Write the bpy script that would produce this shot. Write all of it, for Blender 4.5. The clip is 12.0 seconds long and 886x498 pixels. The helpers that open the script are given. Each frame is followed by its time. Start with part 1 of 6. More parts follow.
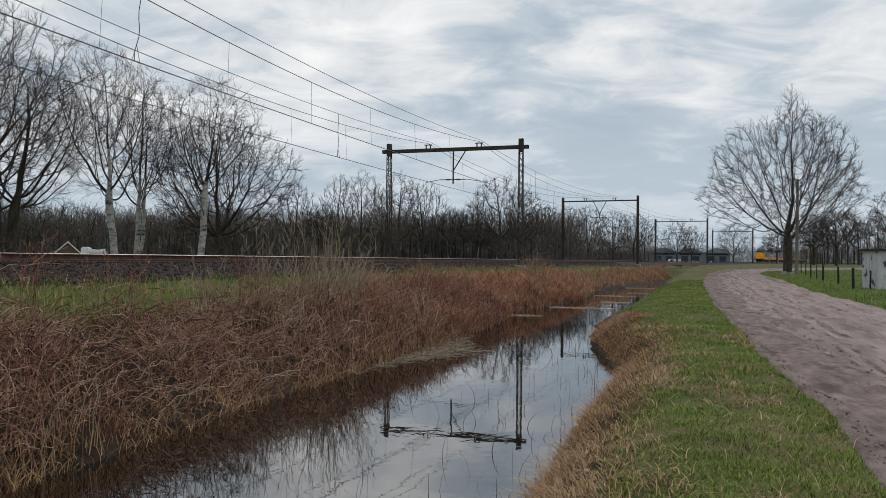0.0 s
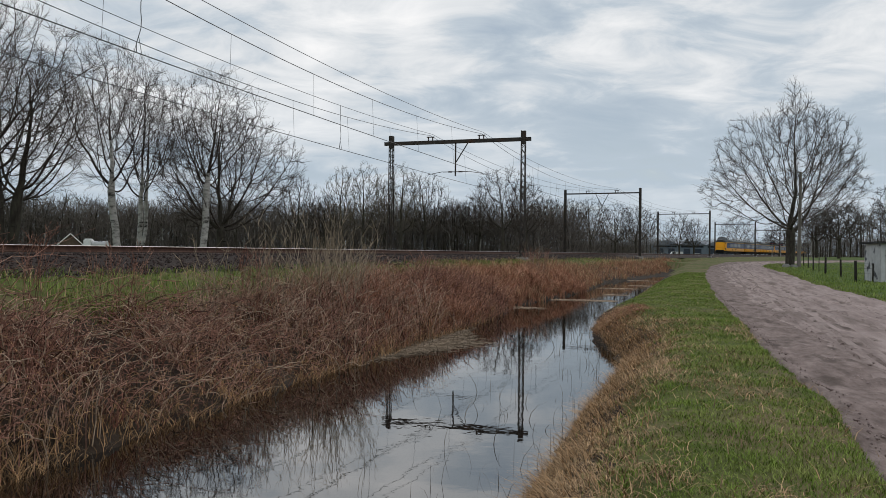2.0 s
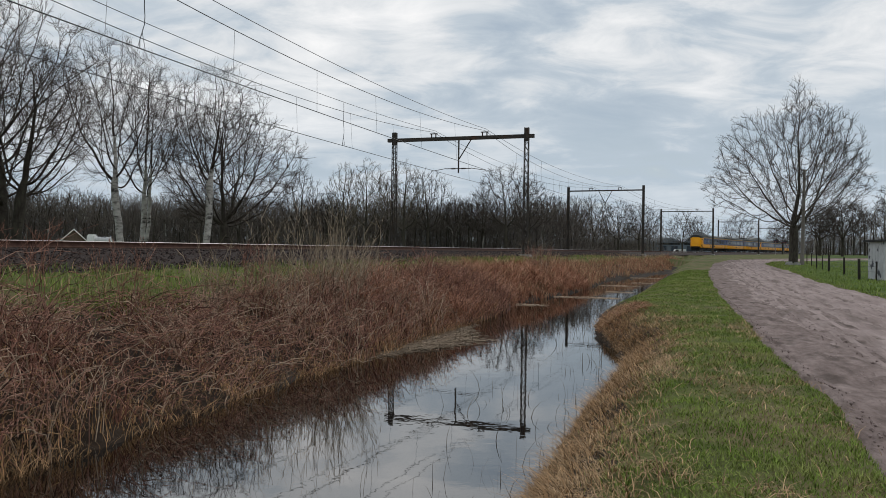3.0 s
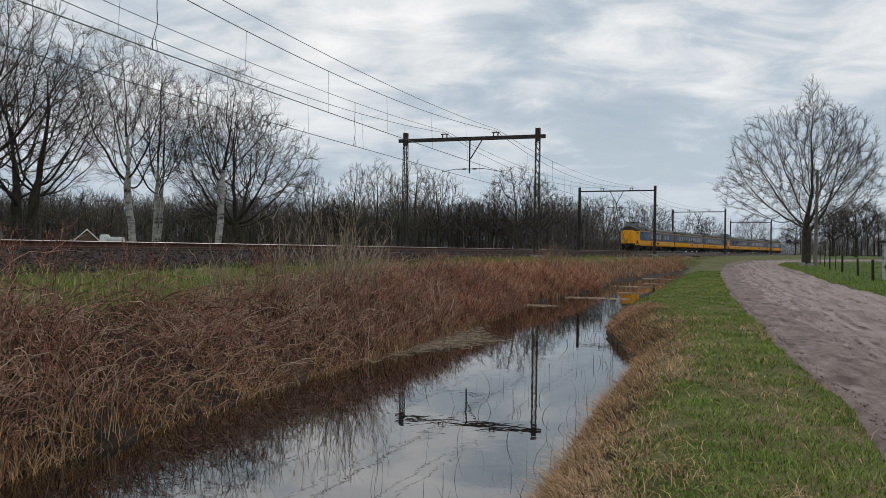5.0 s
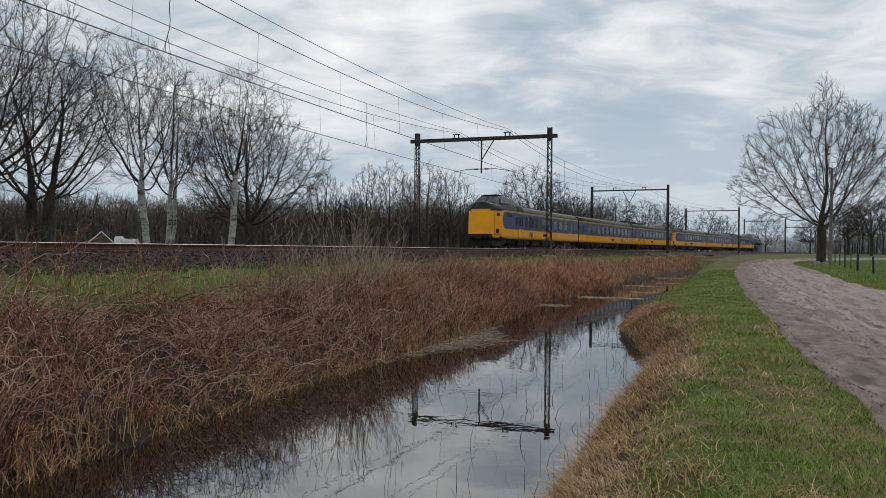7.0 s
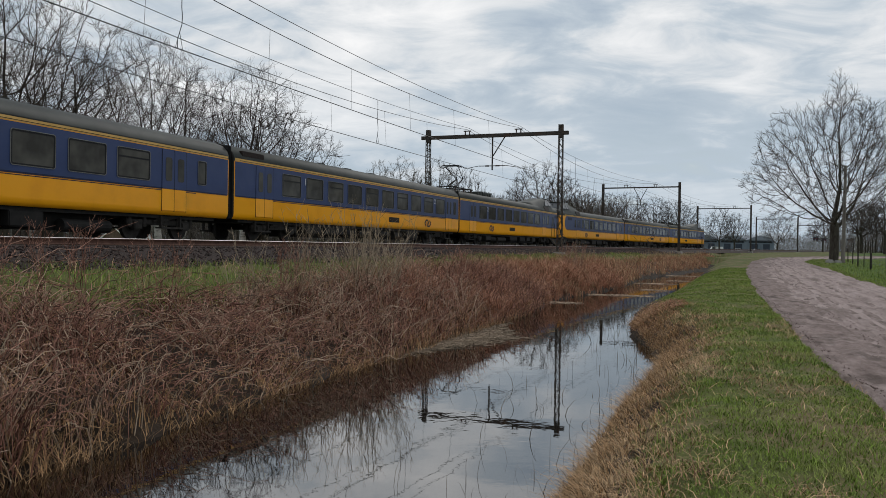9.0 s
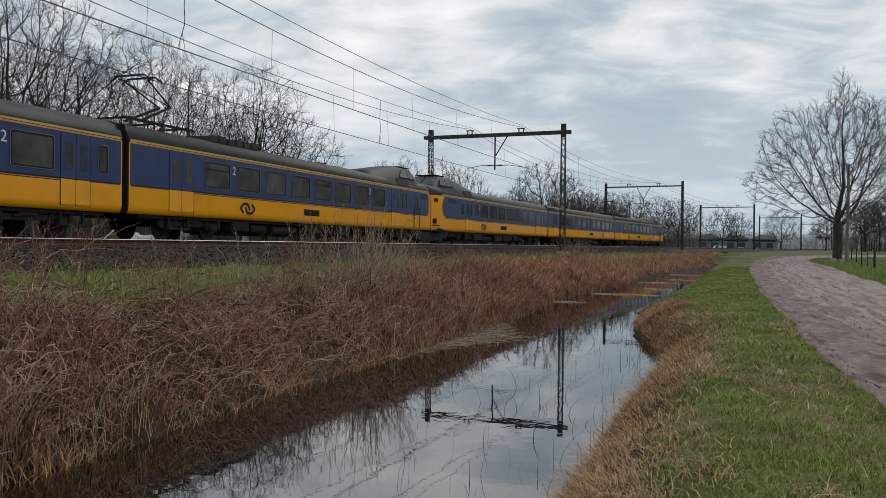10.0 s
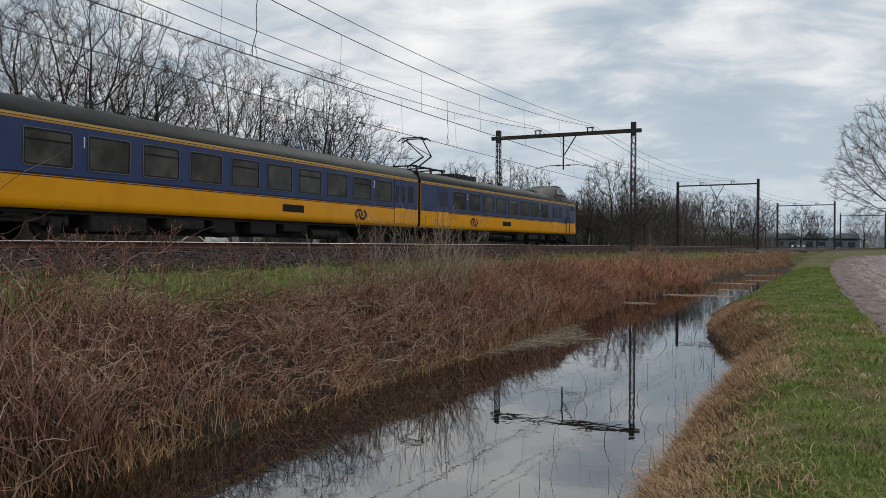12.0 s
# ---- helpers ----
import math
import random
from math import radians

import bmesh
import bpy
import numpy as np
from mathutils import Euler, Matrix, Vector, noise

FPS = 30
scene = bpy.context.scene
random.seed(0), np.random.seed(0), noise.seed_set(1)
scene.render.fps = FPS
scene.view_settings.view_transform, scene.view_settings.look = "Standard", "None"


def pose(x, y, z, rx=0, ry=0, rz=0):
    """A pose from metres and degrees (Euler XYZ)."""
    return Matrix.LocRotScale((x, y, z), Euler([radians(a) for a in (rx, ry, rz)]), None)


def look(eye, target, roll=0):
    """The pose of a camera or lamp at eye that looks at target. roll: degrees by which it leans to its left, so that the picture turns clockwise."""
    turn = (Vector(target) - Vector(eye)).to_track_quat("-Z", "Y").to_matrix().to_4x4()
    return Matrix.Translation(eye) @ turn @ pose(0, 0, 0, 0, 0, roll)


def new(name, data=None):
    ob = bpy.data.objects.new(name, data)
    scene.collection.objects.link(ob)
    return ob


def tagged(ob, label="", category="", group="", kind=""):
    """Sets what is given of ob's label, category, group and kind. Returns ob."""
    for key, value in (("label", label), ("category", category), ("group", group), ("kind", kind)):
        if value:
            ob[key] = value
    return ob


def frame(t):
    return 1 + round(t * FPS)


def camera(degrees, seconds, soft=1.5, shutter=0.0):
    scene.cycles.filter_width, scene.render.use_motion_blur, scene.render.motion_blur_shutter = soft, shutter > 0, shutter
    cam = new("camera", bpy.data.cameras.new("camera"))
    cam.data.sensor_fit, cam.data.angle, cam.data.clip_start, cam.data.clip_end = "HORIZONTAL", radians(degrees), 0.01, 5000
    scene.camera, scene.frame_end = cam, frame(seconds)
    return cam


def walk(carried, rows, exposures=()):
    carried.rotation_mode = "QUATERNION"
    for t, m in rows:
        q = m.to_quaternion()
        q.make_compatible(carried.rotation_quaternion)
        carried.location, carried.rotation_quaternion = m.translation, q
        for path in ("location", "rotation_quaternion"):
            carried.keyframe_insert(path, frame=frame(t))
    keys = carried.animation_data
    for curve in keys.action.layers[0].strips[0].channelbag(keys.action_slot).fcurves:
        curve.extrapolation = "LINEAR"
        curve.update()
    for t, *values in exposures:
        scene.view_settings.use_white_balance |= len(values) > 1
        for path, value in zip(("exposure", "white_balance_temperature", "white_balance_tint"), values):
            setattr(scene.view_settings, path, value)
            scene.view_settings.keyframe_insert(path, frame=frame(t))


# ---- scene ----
cam = camera(56.80, 12.0, soft=0.6)

# the line of the railway: s along it, o across it (towards the road), heading h
TH0, K_NEAR, K_FAR, L_FAR = 0.3347, 0.00116, 0.00215, 103.2
EYE = 2.40
RAIL = EYE + 0.06


def heading(s):
    return TH0 + K_NEAR * s if s < 0 else TH0 + K_FAR * L_FAR * (1 - math.exp(-s / L_FAR))


def _line():
    pts, ds = {0: (0.703, 61.058)}, 0.5
    x, y = pts[0]
    for i in range(1, 1400):
        h = heading((i - 0.5) * ds)
        x, y = x + math.sin(h) * ds, y + math.cos(h) * ds
        pts[i] = (x, y)
    x, y = pts[0]
    for i in range(-1, -400, -1):
        h = heading((i + 0.5) * ds)
        x, y = x - math.sin(h) * ds, y - math.cos(h) * ds
        pts[i] = (x, y)
    return pts


LINE = _line()


def rail_xy(s, o=0.0):
    i = math.floor(s * 2)
    f = s * 2 - i
    i = max(-398, min(1397, i))
    a, b = LINE[i], LINE[i + 1]
    h = heading(s)
    return (a[0] + (b[0] - a[0]) * f + o * math.cos(h), a[1] + (b[1] - a[1]) * f - o * math.sin(h))


TURNS = (
    (0.0, 0.000, 0.735, -0.53), (0.5, 0.011, 0.750, -0.64), (1.0, 0.136, 0.669, -0.68), (1.5, 0.128, 0.571, -0.52), (2.0, 0.148, 0.191, -0.611),
    (2.5, 0.231, -0.011, -0.70), (3.0, 0.347, -0.036, -0.78), (5.0, 1.108, -0.020, -0.845), (5.5, 1.336, 0.041, -0.771), (6.0, 1.580, 0.046, -0.734),
    (6.5, 1.747, 0.005, -0.671), (7.0, 1.966, -0.010, -0.57), (9.0, 2.699, -0.250, -0.81), (9.5, 2.801, -0.324, -0.59), (10.0, 2.898, -0.270, -0.635),
    (10.5, 3.079, -0.192, -0.715), (11.0, 3.443, -0.233, -0.67), (11.2, 3.83, -0.24, -0.57), (11.5, 4.581, -0.254, -0.44), (11.6, 4.98, -0.25, -0.41),
    (11.7, 5.44, -0.245, -0.38), (11.8, 6.087, -0.24, -0.35), (11.9, 6.768, -0.237, -0.33), (12.0, 7.662, -0.234, -0.306))
walk(cam, [(t, pose(0, 0, EYE, 90 + p, r, a)) for t, a, p, r in TURNS])

# ---- sky and sun ----
SUN_EL, SUN_ROT = radians(38), radians(20)


def sky():
    w = bpy.data.worlds.new("sky")
    scene.world = w
    w.use_nodes = True
    nt = w.node_tree
    nt.nodes.clear()
    N = nt.nodes.new
    L = nt.links.new
    out, bg = N("ShaderNodeOutputWorld"), N("ShaderNodeBackground")
    tex = N("ShaderNodeTexSky")
    tex.sky_type, tex.sun_disc, tex.sun_elevation, tex.sun_rotation = "NISHITA", False, SUN_EL, SUN_ROT
    dim = N("ShaderNodeVectorMath")
    dim.operation = "SCALE"
    dim.inputs["Scale"].default_value = 0.085
    L(tex.outputs[0], dim.inputs[0])
    co = N("ShaderNodeTexCoord")
    sep = N("ShaderNodeSeparateXYZ")
    L(co.outputs["Generated"], sep.inputs[0])

    def mth(op, a, b=None, c=None):
        n = N("ShaderNodeMath")
        n.operation = op
        for k, v in enumerate((a, b, c)):
            if v is None:
                continue
            if isinstance(v, (int, float)):
                n.inputs[k].default_value = v
            else:
                L(v, n.inputs[k])
        return n.outputs[0]

    up = mth("ADD", mth("MAXIMUM", sep.outputs[2], 0.0), 0.2)
    comb = N("ShaderNodeCombineXYZ")
    L(mth("DIVIDE", sep.outputs[0], up), comb.inputs[0])
    L(mth("DIVIDE", sep.outputs[1], up), comb.inputs[1])

    def cloud(scale, detail, rough, dist, off):
        mp = N("ShaderNodeMapping")
        mp.inputs["Location"].default_value = off
        mp.inputs["Scale"].default_value = (1.0, 1.25, 1.0)
        L(comb.outputs[0], mp.inputs[0])
        n = N("ShaderNodeTexNoise")
        n.inputs["Scale"].default_value, n.inputs["Detail"].default_value = scale, detail
        n.inputs["Roughness"].default_value, n.inputs["Distortion"].default_value = rough, dist
        L(mp.outputs[0], n.inputs["Vector"])
        return n.outputs[0]

    big = cloud(0.8, 4, 0.55, 0.4, (7.4, 3.6, 0))
    small = cloud(2.9, 9, 0.6, 0.5, (0.4, 7.7, 2))
    both = mth("ADD", mth("MULTIPLY", big, 0.54), mth("MULTIPLY", small, 0.46))
    ramp = N("ShaderNodeValToRGB")
    el = ramp.color_ramp.elements
    el[0].position, el[0].color = 0.36, (0.31, 0.395, 0.49, 1)
    el[1].position, el[1].color = 0.62, (0.94, 0.94, 0.945, 1)
    e = el.new(0.47)
    e.color = (0.53, 0.60, 0.67, 1)
    e = el.new(0.53)
    e.color = (0.73, 0.76, 0.79, 1)
    L(both, ramp.inputs[0])
    # thicker, bluer cloud towards the horizon
    low = N("ShaderNodeMapRange")
    low.interpolation_type = "SMOOTHSTEP"
    low.inputs[1].default_value, low.inputs[2].default_value = 0.0, 0.24
    low.inputs[3].default_value, low.inputs[4].default_value = 0.8, 0.0
    L(sep.outputs[2], low.inputs[0])
    veil = N("ShaderNodeMix")
    veil.data_type = "RGBA"
    L(low.outputs[0], veil.inputs["Factor"])
    L(ramp.outputs[0], veil.inputs[6])
    veil.inputs[7].default_value = (0.46, 0.555, 0.645, 1)
    mix = N("ShaderNodeMix")
    mix.data_type = "RGBA"
    # a little open sky between the clouds
    open_sky = N("ShaderNodeMapRange")
    open_sky.inputs[1].default_value, open_sky.inputs[2].default_value = 0.30, 0.46
    open_sky.inputs[3].default_value, open_sky.inputs[4].default_value = 0.72, 1.0
    L(both, open_sky.inputs[0])
    L(open_sky.outputs[0], mix.inputs["Factor"])
    L(dim.outputs[0], mix.inputs[6])
    L(veil.outputs[2], mix.inputs[7])
    L(mix.outputs[2], bg.inputs[0])
    bg.inputs[1].default_value = 1.0
    L(bg.outputs[0], out.inputs[0])
    sun = new("sun", bpy.data.lights.new("sun", "SUN"))
    sun.data.energy, sun.data.angle, sun.data.color = 0.7, radians(14), (1.0, 0.96, 0.9)
    d = Vector((math.sin(SUN_ROT) * math.cos(SUN_EL), math.cos(SUN_ROT) * math.cos(SUN_EL), math.sin(SUN_EL)))
    sun.matrix_world = look(d * 50, (0, 0, 0))


sky()
scene.view_settings.exposure = 0.0


# ---- materials ----
def material(name, colours, scale=4.0, rough=0.8, metal=0.0, bump=0.0, bump_scale=None, island=0.0, detail=6, spec=0.15, stretch=(1, 1, 1), second=None, coat=0.0, per_object=0.0, turn=0.0):
    """colours: dark to light, spread over noise. island: brightness spread from piece to piece. second: (colour, scale, from, to) a patchy stain."""
    m = bpy.data.materials.new(name)
    m.use_nodes = True
    nt = m.node_tree
    N, L = nt.nodes.new, nt.links.new
    b = nt.nodes["Principled BSDF"]
    b.inputs["Roughness"].default_value, b.inputs["Metallic"].default_value = rough, metal
    b.inputs["Specular IOR Level"].default_value = spec
    b.inputs["Coat Weight"].default_value = coat
    co = N("ShaderNodeTexCoord")
    mp = N("ShaderNodeMapping")
    mp.inputs["Scale"].default_value = stretch
    if turn:
        # the grain runs in a direction of its own
        rot = N("ShaderNodeMapping")
        rot.inputs["Rotation"].default_value = (0, 0, radians(turn))
        L(co.outputs["Object"], rot.inputs[0])
        L(rot.outputs[0], mp.inputs[0])
    else:
        L(co.outputs["Object"], mp.inputs[0])
    n = N("ShaderNodeTexNoise")
    n.inputs["Scale"].default_value, n.inputs["Detail"].default_value, n.inputs["Roughness"].default_value = scale, detail, 0.62
    L(mp.outputs[0], n.inputs["Vector"])
    ramp = N("ShaderNodeValToRGB")
    els = ramp.color_ramp.elements
    k = len(colours)
    while len(els) < k:
        els.new(0.5)
    for i, c in enumerate(colours):
        els[i].position = 0.3 + 0.4 * i / max(1, k - 1)
        els[i].color = (*c, 1)
    L(n.outputs[0], ramp.inputs[0])
    col = ramp.outputs[0]
    if second:
        c2, s2, lo, hi = second
        n2 = N("ShaderNodeTexNoise")
        n2.inputs["Scale"].default_value, n2.inputs["Detail"].default_value = s2, 5
        L(mp.outputs[0], n2.inputs["Vector"])
        mr = N("ShaderNodeMapRange")
        mr.inputs[1].default_value, mr.inputs[2].default_value = lo, hi
        L(n2.outputs[0], mr.inputs[0])
        mx = N("ShaderNodeMix")
        mx.data_type = "RGBA"
        L(mr.outputs[0], mx.inputs["Factor"])
        L(col, mx.inputs[6])
        mx.inputs[7].default_value = (*c2, 1)
        col = mx.outputs[2]
    if island or per_object:
        if island:
            g = N("ShaderNodeNewGeometry")
            src = g.outputs["Random Per Island"]
        else:
            g = N("ShaderNodeObjectInfo")
            src = g.outputs["Random"]
        mr = N("ShaderNodeMapRange")
        amount = island or per_object
        mr.inputs[3].default_value, mr.inputs[4].default_value = 1 - amount, 1 + amount
        L(src, mr.inputs[0])
        hsv = N("ShaderNodeHueSaturation")
        L(mr.outputs[0], hsv.inputs["Value"])
        L(col, hsv.inputs["Color"])
        col = hsv.outputs[0]
    L(col, b.inputs["Base Color"])
    if bump:
        nb = N("ShaderNodeTexNoise")
        nb.inputs["Scale"].default_value, nb.inputs["Detail"].default_value = bump_scale or scale * 3, 6
        L(mp.outputs[0], nb.inputs["Vector"])
        bp = N("ShaderNodeBump")
        bp.inputs["Strength"].default_value, bp.inputs["Distance"].default_value = bump, 0.05
        L(nb.outputs[0], bp.inputs["Height"])
        L(bp.outputs[0], b.inputs["Normal"])
    return m


M = dict(
    turf=material("turf", [(0.06, 0.065, 0.02), (0.09, 0.105, 0.026), (0.15, 0.125, 0.055)], 2.3, 0.95, bump=0.6, bump_scale=9, second=((0.16, 0.12, 0.065), 0.45, 0.5, 0.68)),
    meadow=material("meadow", [(0.05, 0.085, 0.018), (0.075, 0.12, 0.025), (0.12, 0.13, 0.045)], 0.6, 0.95, bump=0.5, bump_scale=12),
    mud=material("mud", [(0.018, 0.012, 0.008), (0.032, 0.021, 0.014), (0.055, 0.037, 0.024)], 2.5, 0.85, bump=0.6, bump_scale=10),
    sand=material("packed_sand_road", [(0.20, 0.15, 0.138), (0.30, 0.232, 0.214), (0.39, 0.312, 0.292)], 3.2, 0.9, bump=1.0, bump_scale=14, detail=10, stretch=(1.0, 0.12, 1.0), second=((0.15, 0.112, 0.098), 1.3, 0.54, 0.7), turn=16.5),
    churned=material("churned_earth_and_rut_shade", [(0.12, 0.088, 0.078), (0.21, 0.158, 0.143), (0.30, 0.235, 0.215)], 5.0, 0.95, bump=1.0, bump_scale=13, detail=10, stretch=(1.0, 0.4, 1.0), second=((0.095, 0.07, 0.06), 2.4, 0.54, 0.68), turn=16.5),
    ballast=material("ballast_bed", [(0.022, 0.015, 0.013), (0.042, 0.03, 0.026), (0.068, 0.05, 0.045)], 14, 0.9, bump=1.0, bump_scale=20),
    stone=material("ballast_stone", [(0.034, 0.023, 0.021), (0.072, 0.053, 0.048)], 6, 0.9, island=0.8),
    rust=material("rusty_rail_steel", [(0.045, 0.022, 0.016), (0.085, 0.042, 0.03), (0.11, 0.06, 0.042)], 6, 0.75, 0.2),
    shine=material("worn_rail_head", [(0.28, 0.26, 0.25), (0.42, 0.40, 0.39)], 3, 0.45, 1.0),
    sleeper=material("weathered_sleeper", [(0.08, 0.06, 0.05), (0.15, 0.12, 0.1)], 5, 0.9, bump=0.4, per_object=0.3),
    steel=material("weathered_mast_steel", [(0.035, 0.031, 0.028), (0.06, 0.053, 0.047), (0.075, 0.055, 0.042)], 3, 0.65, 0.3, second=((0.08, 0.045, 0.03), 1.2, 0.55, 0.72)),
    wire=material("catenary_wire", [(0.035, 0.036, 0.038), (0.055, 0.055, 0.055)], 2, 0.5, 0.6),
    insulator=material("insulator", [(0.05, 0.035, 0.03), (0.08, 0.06, 0.05)], 4, 0.3),
    concrete=material("concrete", [(0.26, 0.25, 0.235), (0.36, 0.35, 0.33)], 3, 0.85, bump=0.3),
    bark=material("oak_bark", [(0.03, 0.025, 0.02), (0.06, 0.052, 0.042), (0.085, 0.08, 0.06)], 5, 0.95, bump=0.6, stretch=(1, 1, 0.3)),
    birch=material("birch_bark", [(0.05, 0.045, 0.04), (0.42, 0.40, 0.37), (0.56, 0.54, 0.5)], 2.6, 0.8, bump=0.3, stretch=(1, 1, 2.2), detail=4),
    twig=material("bare_twig", [(0.042, 0.033, 0.028), (0.075, 0.06, 0.05)], 2, 0.9, island=0.35),
    twig_birch=material("birch_twig", [(0.036, 0.027, 0.024), (0.06, 0.046, 0.04)], 2, 0.9, island=0.3),
    twig_pale=material("pale_twig", [(0.09, 0.075, 0.055), (0.14, 0.12, 0.09)], 2, 0.9, island=0.35),
    willow=material("willow_shoot", [(0.26, 0.20, 0.135), (0.44, 0.355, 0.255)], 1.5, 0.85, island=0.5),
    twig_grey=material("grey_twig", [(0.06, 0.05, 0.043), (0.105, 0.088, 0.075)], 2, 0.9, island=0.35),
    wood_far=material("far_wood_twigs", [(0.088, 0.076, 0.066), (0.165, 0.142, 0.122)], 0.06, 0.95, island=0.5),
    trunk_pale=material("pale_far_trunk", [(0.12, 0.11, 0.095), (0.3, 0.28, 0.25)], 1.2, 0.9, island=0.4),
    straw=material("dry_straw", [(0.21, 0.122, 0.062), (0.58, 0.41, 0.24)], 1.5, 0.85, island=0.75),
    cane_pale=material("pale_bramble_cane", [(0.33, 0.225, 0.155), (0.58, 0.445, 0.325)], 0.8, 0.8, island=0.4),
    bank_straw=material("brown_dead_grass", [(0.26, 0.15, 0.07), (0.53, 0.335, 0.18)], 1.0, 0.85, island=0.75),
    reed=material("dead_reed", [(0.11, 0.042, 0.028), (0.41, 0.19, 0.115), (0.62, 0.41, 0.27)], 1.5, 0.85, island=0.6),
    bramble=material("bramble_cane", [(0.13, 0.052, 0.036), (0.265, 0.137, 0.1), (0.44, 0.285, 0.21)], 0.9, 0.8, island=0.85),
    blade=material("grass_blade", [(0.10, 0.152, 0.03), (0.19, 0.262, 0.05), (0.31, 0.32, 0.11)], 1.6, 0.7, island=0.5),
    cloth_dark=material("underframe_black", [(0.012, 0.012, 0.012), (0.028, 0.026, 0.024)], 4, 0.7),
    bogie=material("bogie_steel", [(0.02, 0.018, 0.016), (0.05, 0.045, 0.04)], 5, 0.7, 0.3),
    yellow=material("train_yellow", [(0.82, 0.335, 0.002), (0.91, 0.385, 0.003), (0.92, 0.40, 0.006)], 0.8, 0.42, spec=0.3, second=((0.5, 0.25, 0.02), 0.5, 0.62, 0.9)),
    blue=material("train_blue", [(0.019, 0.036, 0.11), (0.025, 0.046, 0.135), (0.036, 0.056, 0.14)], 0.9, 0.42, spec=0.3),
    gold=material("train_stripe", [(0.55, 0.33, 0.09), (0.66, 0.42, 0.15)], 1.5, 0.5),
    roof_grey=material("train_roof", [(0.028, 0.031, 0.029), (0.042, 0.046, 0.042), (0.056, 0.058, 0.052)], 0.8, 0.6, second=((0.045, 0.043, 0.04), 0.6, 0.55, 0.75)),
    rubber=material("window_rubber", [(0.012, 0.012, 0.013), (0.02, 0.02, 0.02)], 8, 0.6),
    alu=material("dull_aluminium", [(0.12, 0.12, 0.115), (0.22, 0.22, 0.21)], 3, 0.5, 0.6),
    white=material("white_paint", [(0.68, 0.68, 0.66), (0.8, 0.8, 0.78)], 3, 0.5),
    grille=material("dark_grille", [(0.012, 0.008, 0.006), (0.03, 0.02, 0.015)], 9, 0.6),
    logo=material("dark_blue_mark", [(0.015, 0.018, 0.045), (0.025, 0.028, 0.06)], 4, 0.5),
    red_tile=material("red_roof_tile", [(0.22, 0.06, 0.035), (0.32, 0.10, 0.06)], 4, 0.8),
    brown_board=material("brown_board", [(0.10, 0.07, 0.05), (0.16, 0.12, 0.09)], 5, 0.85),
    pale_board=material("pale_weathered_board", [(0.42, 0.42, 0.42), (0.6, 0.6, 0.6)], 2.5, 0.8, second=((0.08, 0.08, 0.09), 1.6, 0.58, 0.64)),
    dark_roof=material("dark_felt_roof", [(0.03, 0.03, 0.03), (0.06, 0.06, 0.06)], 4, 0.9),
    hall_wall=material("hall_cladding", [(0.10, 0.13, 0.16), (0.16, 0.19, 0.225)], 0.4, 0.6),
    hall_roof=material("hall_roof_sheet", [(0.15, 0.17, 0.20), (0.22, 0.245, 0.28)], 0.3, 0.6),
    hall_door=material("hall_dark_door", [(0.03, 0.04, 0.055), (0.05, 0.06, 0.08)], 0.5, 0.5),
    post_wood=material("dark_fence_post", [(0.02, 0.018, 0.015), (0.05, 0.043, 0.036)], 5, 0.9),
    pole_wood=material("grey_pole_wood", [(0.13, 0.115, 0.10), (0.22, 0.2, 0.175)], 3, 0.9, stretch=(1, 1, 0.1)),
    car_white=material("white_car_paint", [(0.6, 0.6, 0.6), (0.7, 0.7, 0.7)], 1, 0.3, coat=0.5),
    car_grey=material("grey_car_paint", [(0.12, 0.13, 0.14), (0.18, 0.19, 0.2)], 1, 0.3, coat=0.5),
    tyre=material("tyre", [(0.015, 0.015, 0.015), (0.03, 0.03, 0.03)], 6, 0.8),
    lamp_red=material("signal_lens", [(0.12, 0.01, 0.01), (0.2, 0.02, 0.02)], 6, 0.3),
    mat_float=material("floating_dead_reed", [(0.20, 0.15, 0.105), (0.36, 0.28, 0.205)], 3, 0.9, island=0.5),
)


def water_material():
    m = bpy.data.materials.new("ditch_water")
    m.use_nodes = True
    nt = m.node_tree
    b = nt.nodes["Principled BSDF"]
    b.inputs["Base Color"].default_value = (0.007, 0.0045, 0.003, 1)
    b.inputs["Roughness"].default_value = 0.015
    b.inputs["IOR"].default_value = 2.95
    b.inputs["Specular IOR Level"].default_value = 0.5
    co = nt.nodes.new("ShaderNodeTexCoord")
    mp = nt.nodes.new("ShaderNodeMapping")
    mp.inputs["Scale"].default_value = (1, 1, 1)
    nt.links.new(co.outputs["Object"], mp.inputs[0])
    n = nt.nodes.new("ShaderNodeTexNoise")
    n.inputs["Scale"].default_value, n.inputs["Detail"].default_value = 2.2, 3
    nt.links.new(mp.outputs[0], n.inputs["Vector"])
    bp = nt.nodes.new("ShaderNodeBump")
    # breaths of wind ruffle the water in long patches
    wind = nt.nodes.new("ShaderNodeTexNoise")
    wind.inputs["Scale"].default_value, wind.inputs["Detail"].default_value = 0.16, 3
    nt.links.new(co.outputs["Object"], wind.inputs["Vector"])
    ruffle = nt.nodes.new("ShaderNodeMapRange")
    ruffle.inputs[1].default_value, ruffle.inputs[2].default_value = 0.54, 0.66
    ruffle.inputs[3].default_value, ruffle.inputs[4].default_value = 0.022, 0.075
    nt.links.new(wind.outputs[0], ruffle.inputs[0])
    nt.links.new(ruffle.outputs[0], bp.inputs["Strength"])
    bp.inputs["Distance"].default_value = 0.05
    nt.links.new(n.outputs[0], bp.inputs["Height"])
    nt.links.new(bp.outputs[0], b.inputs["Normal"])
    return m


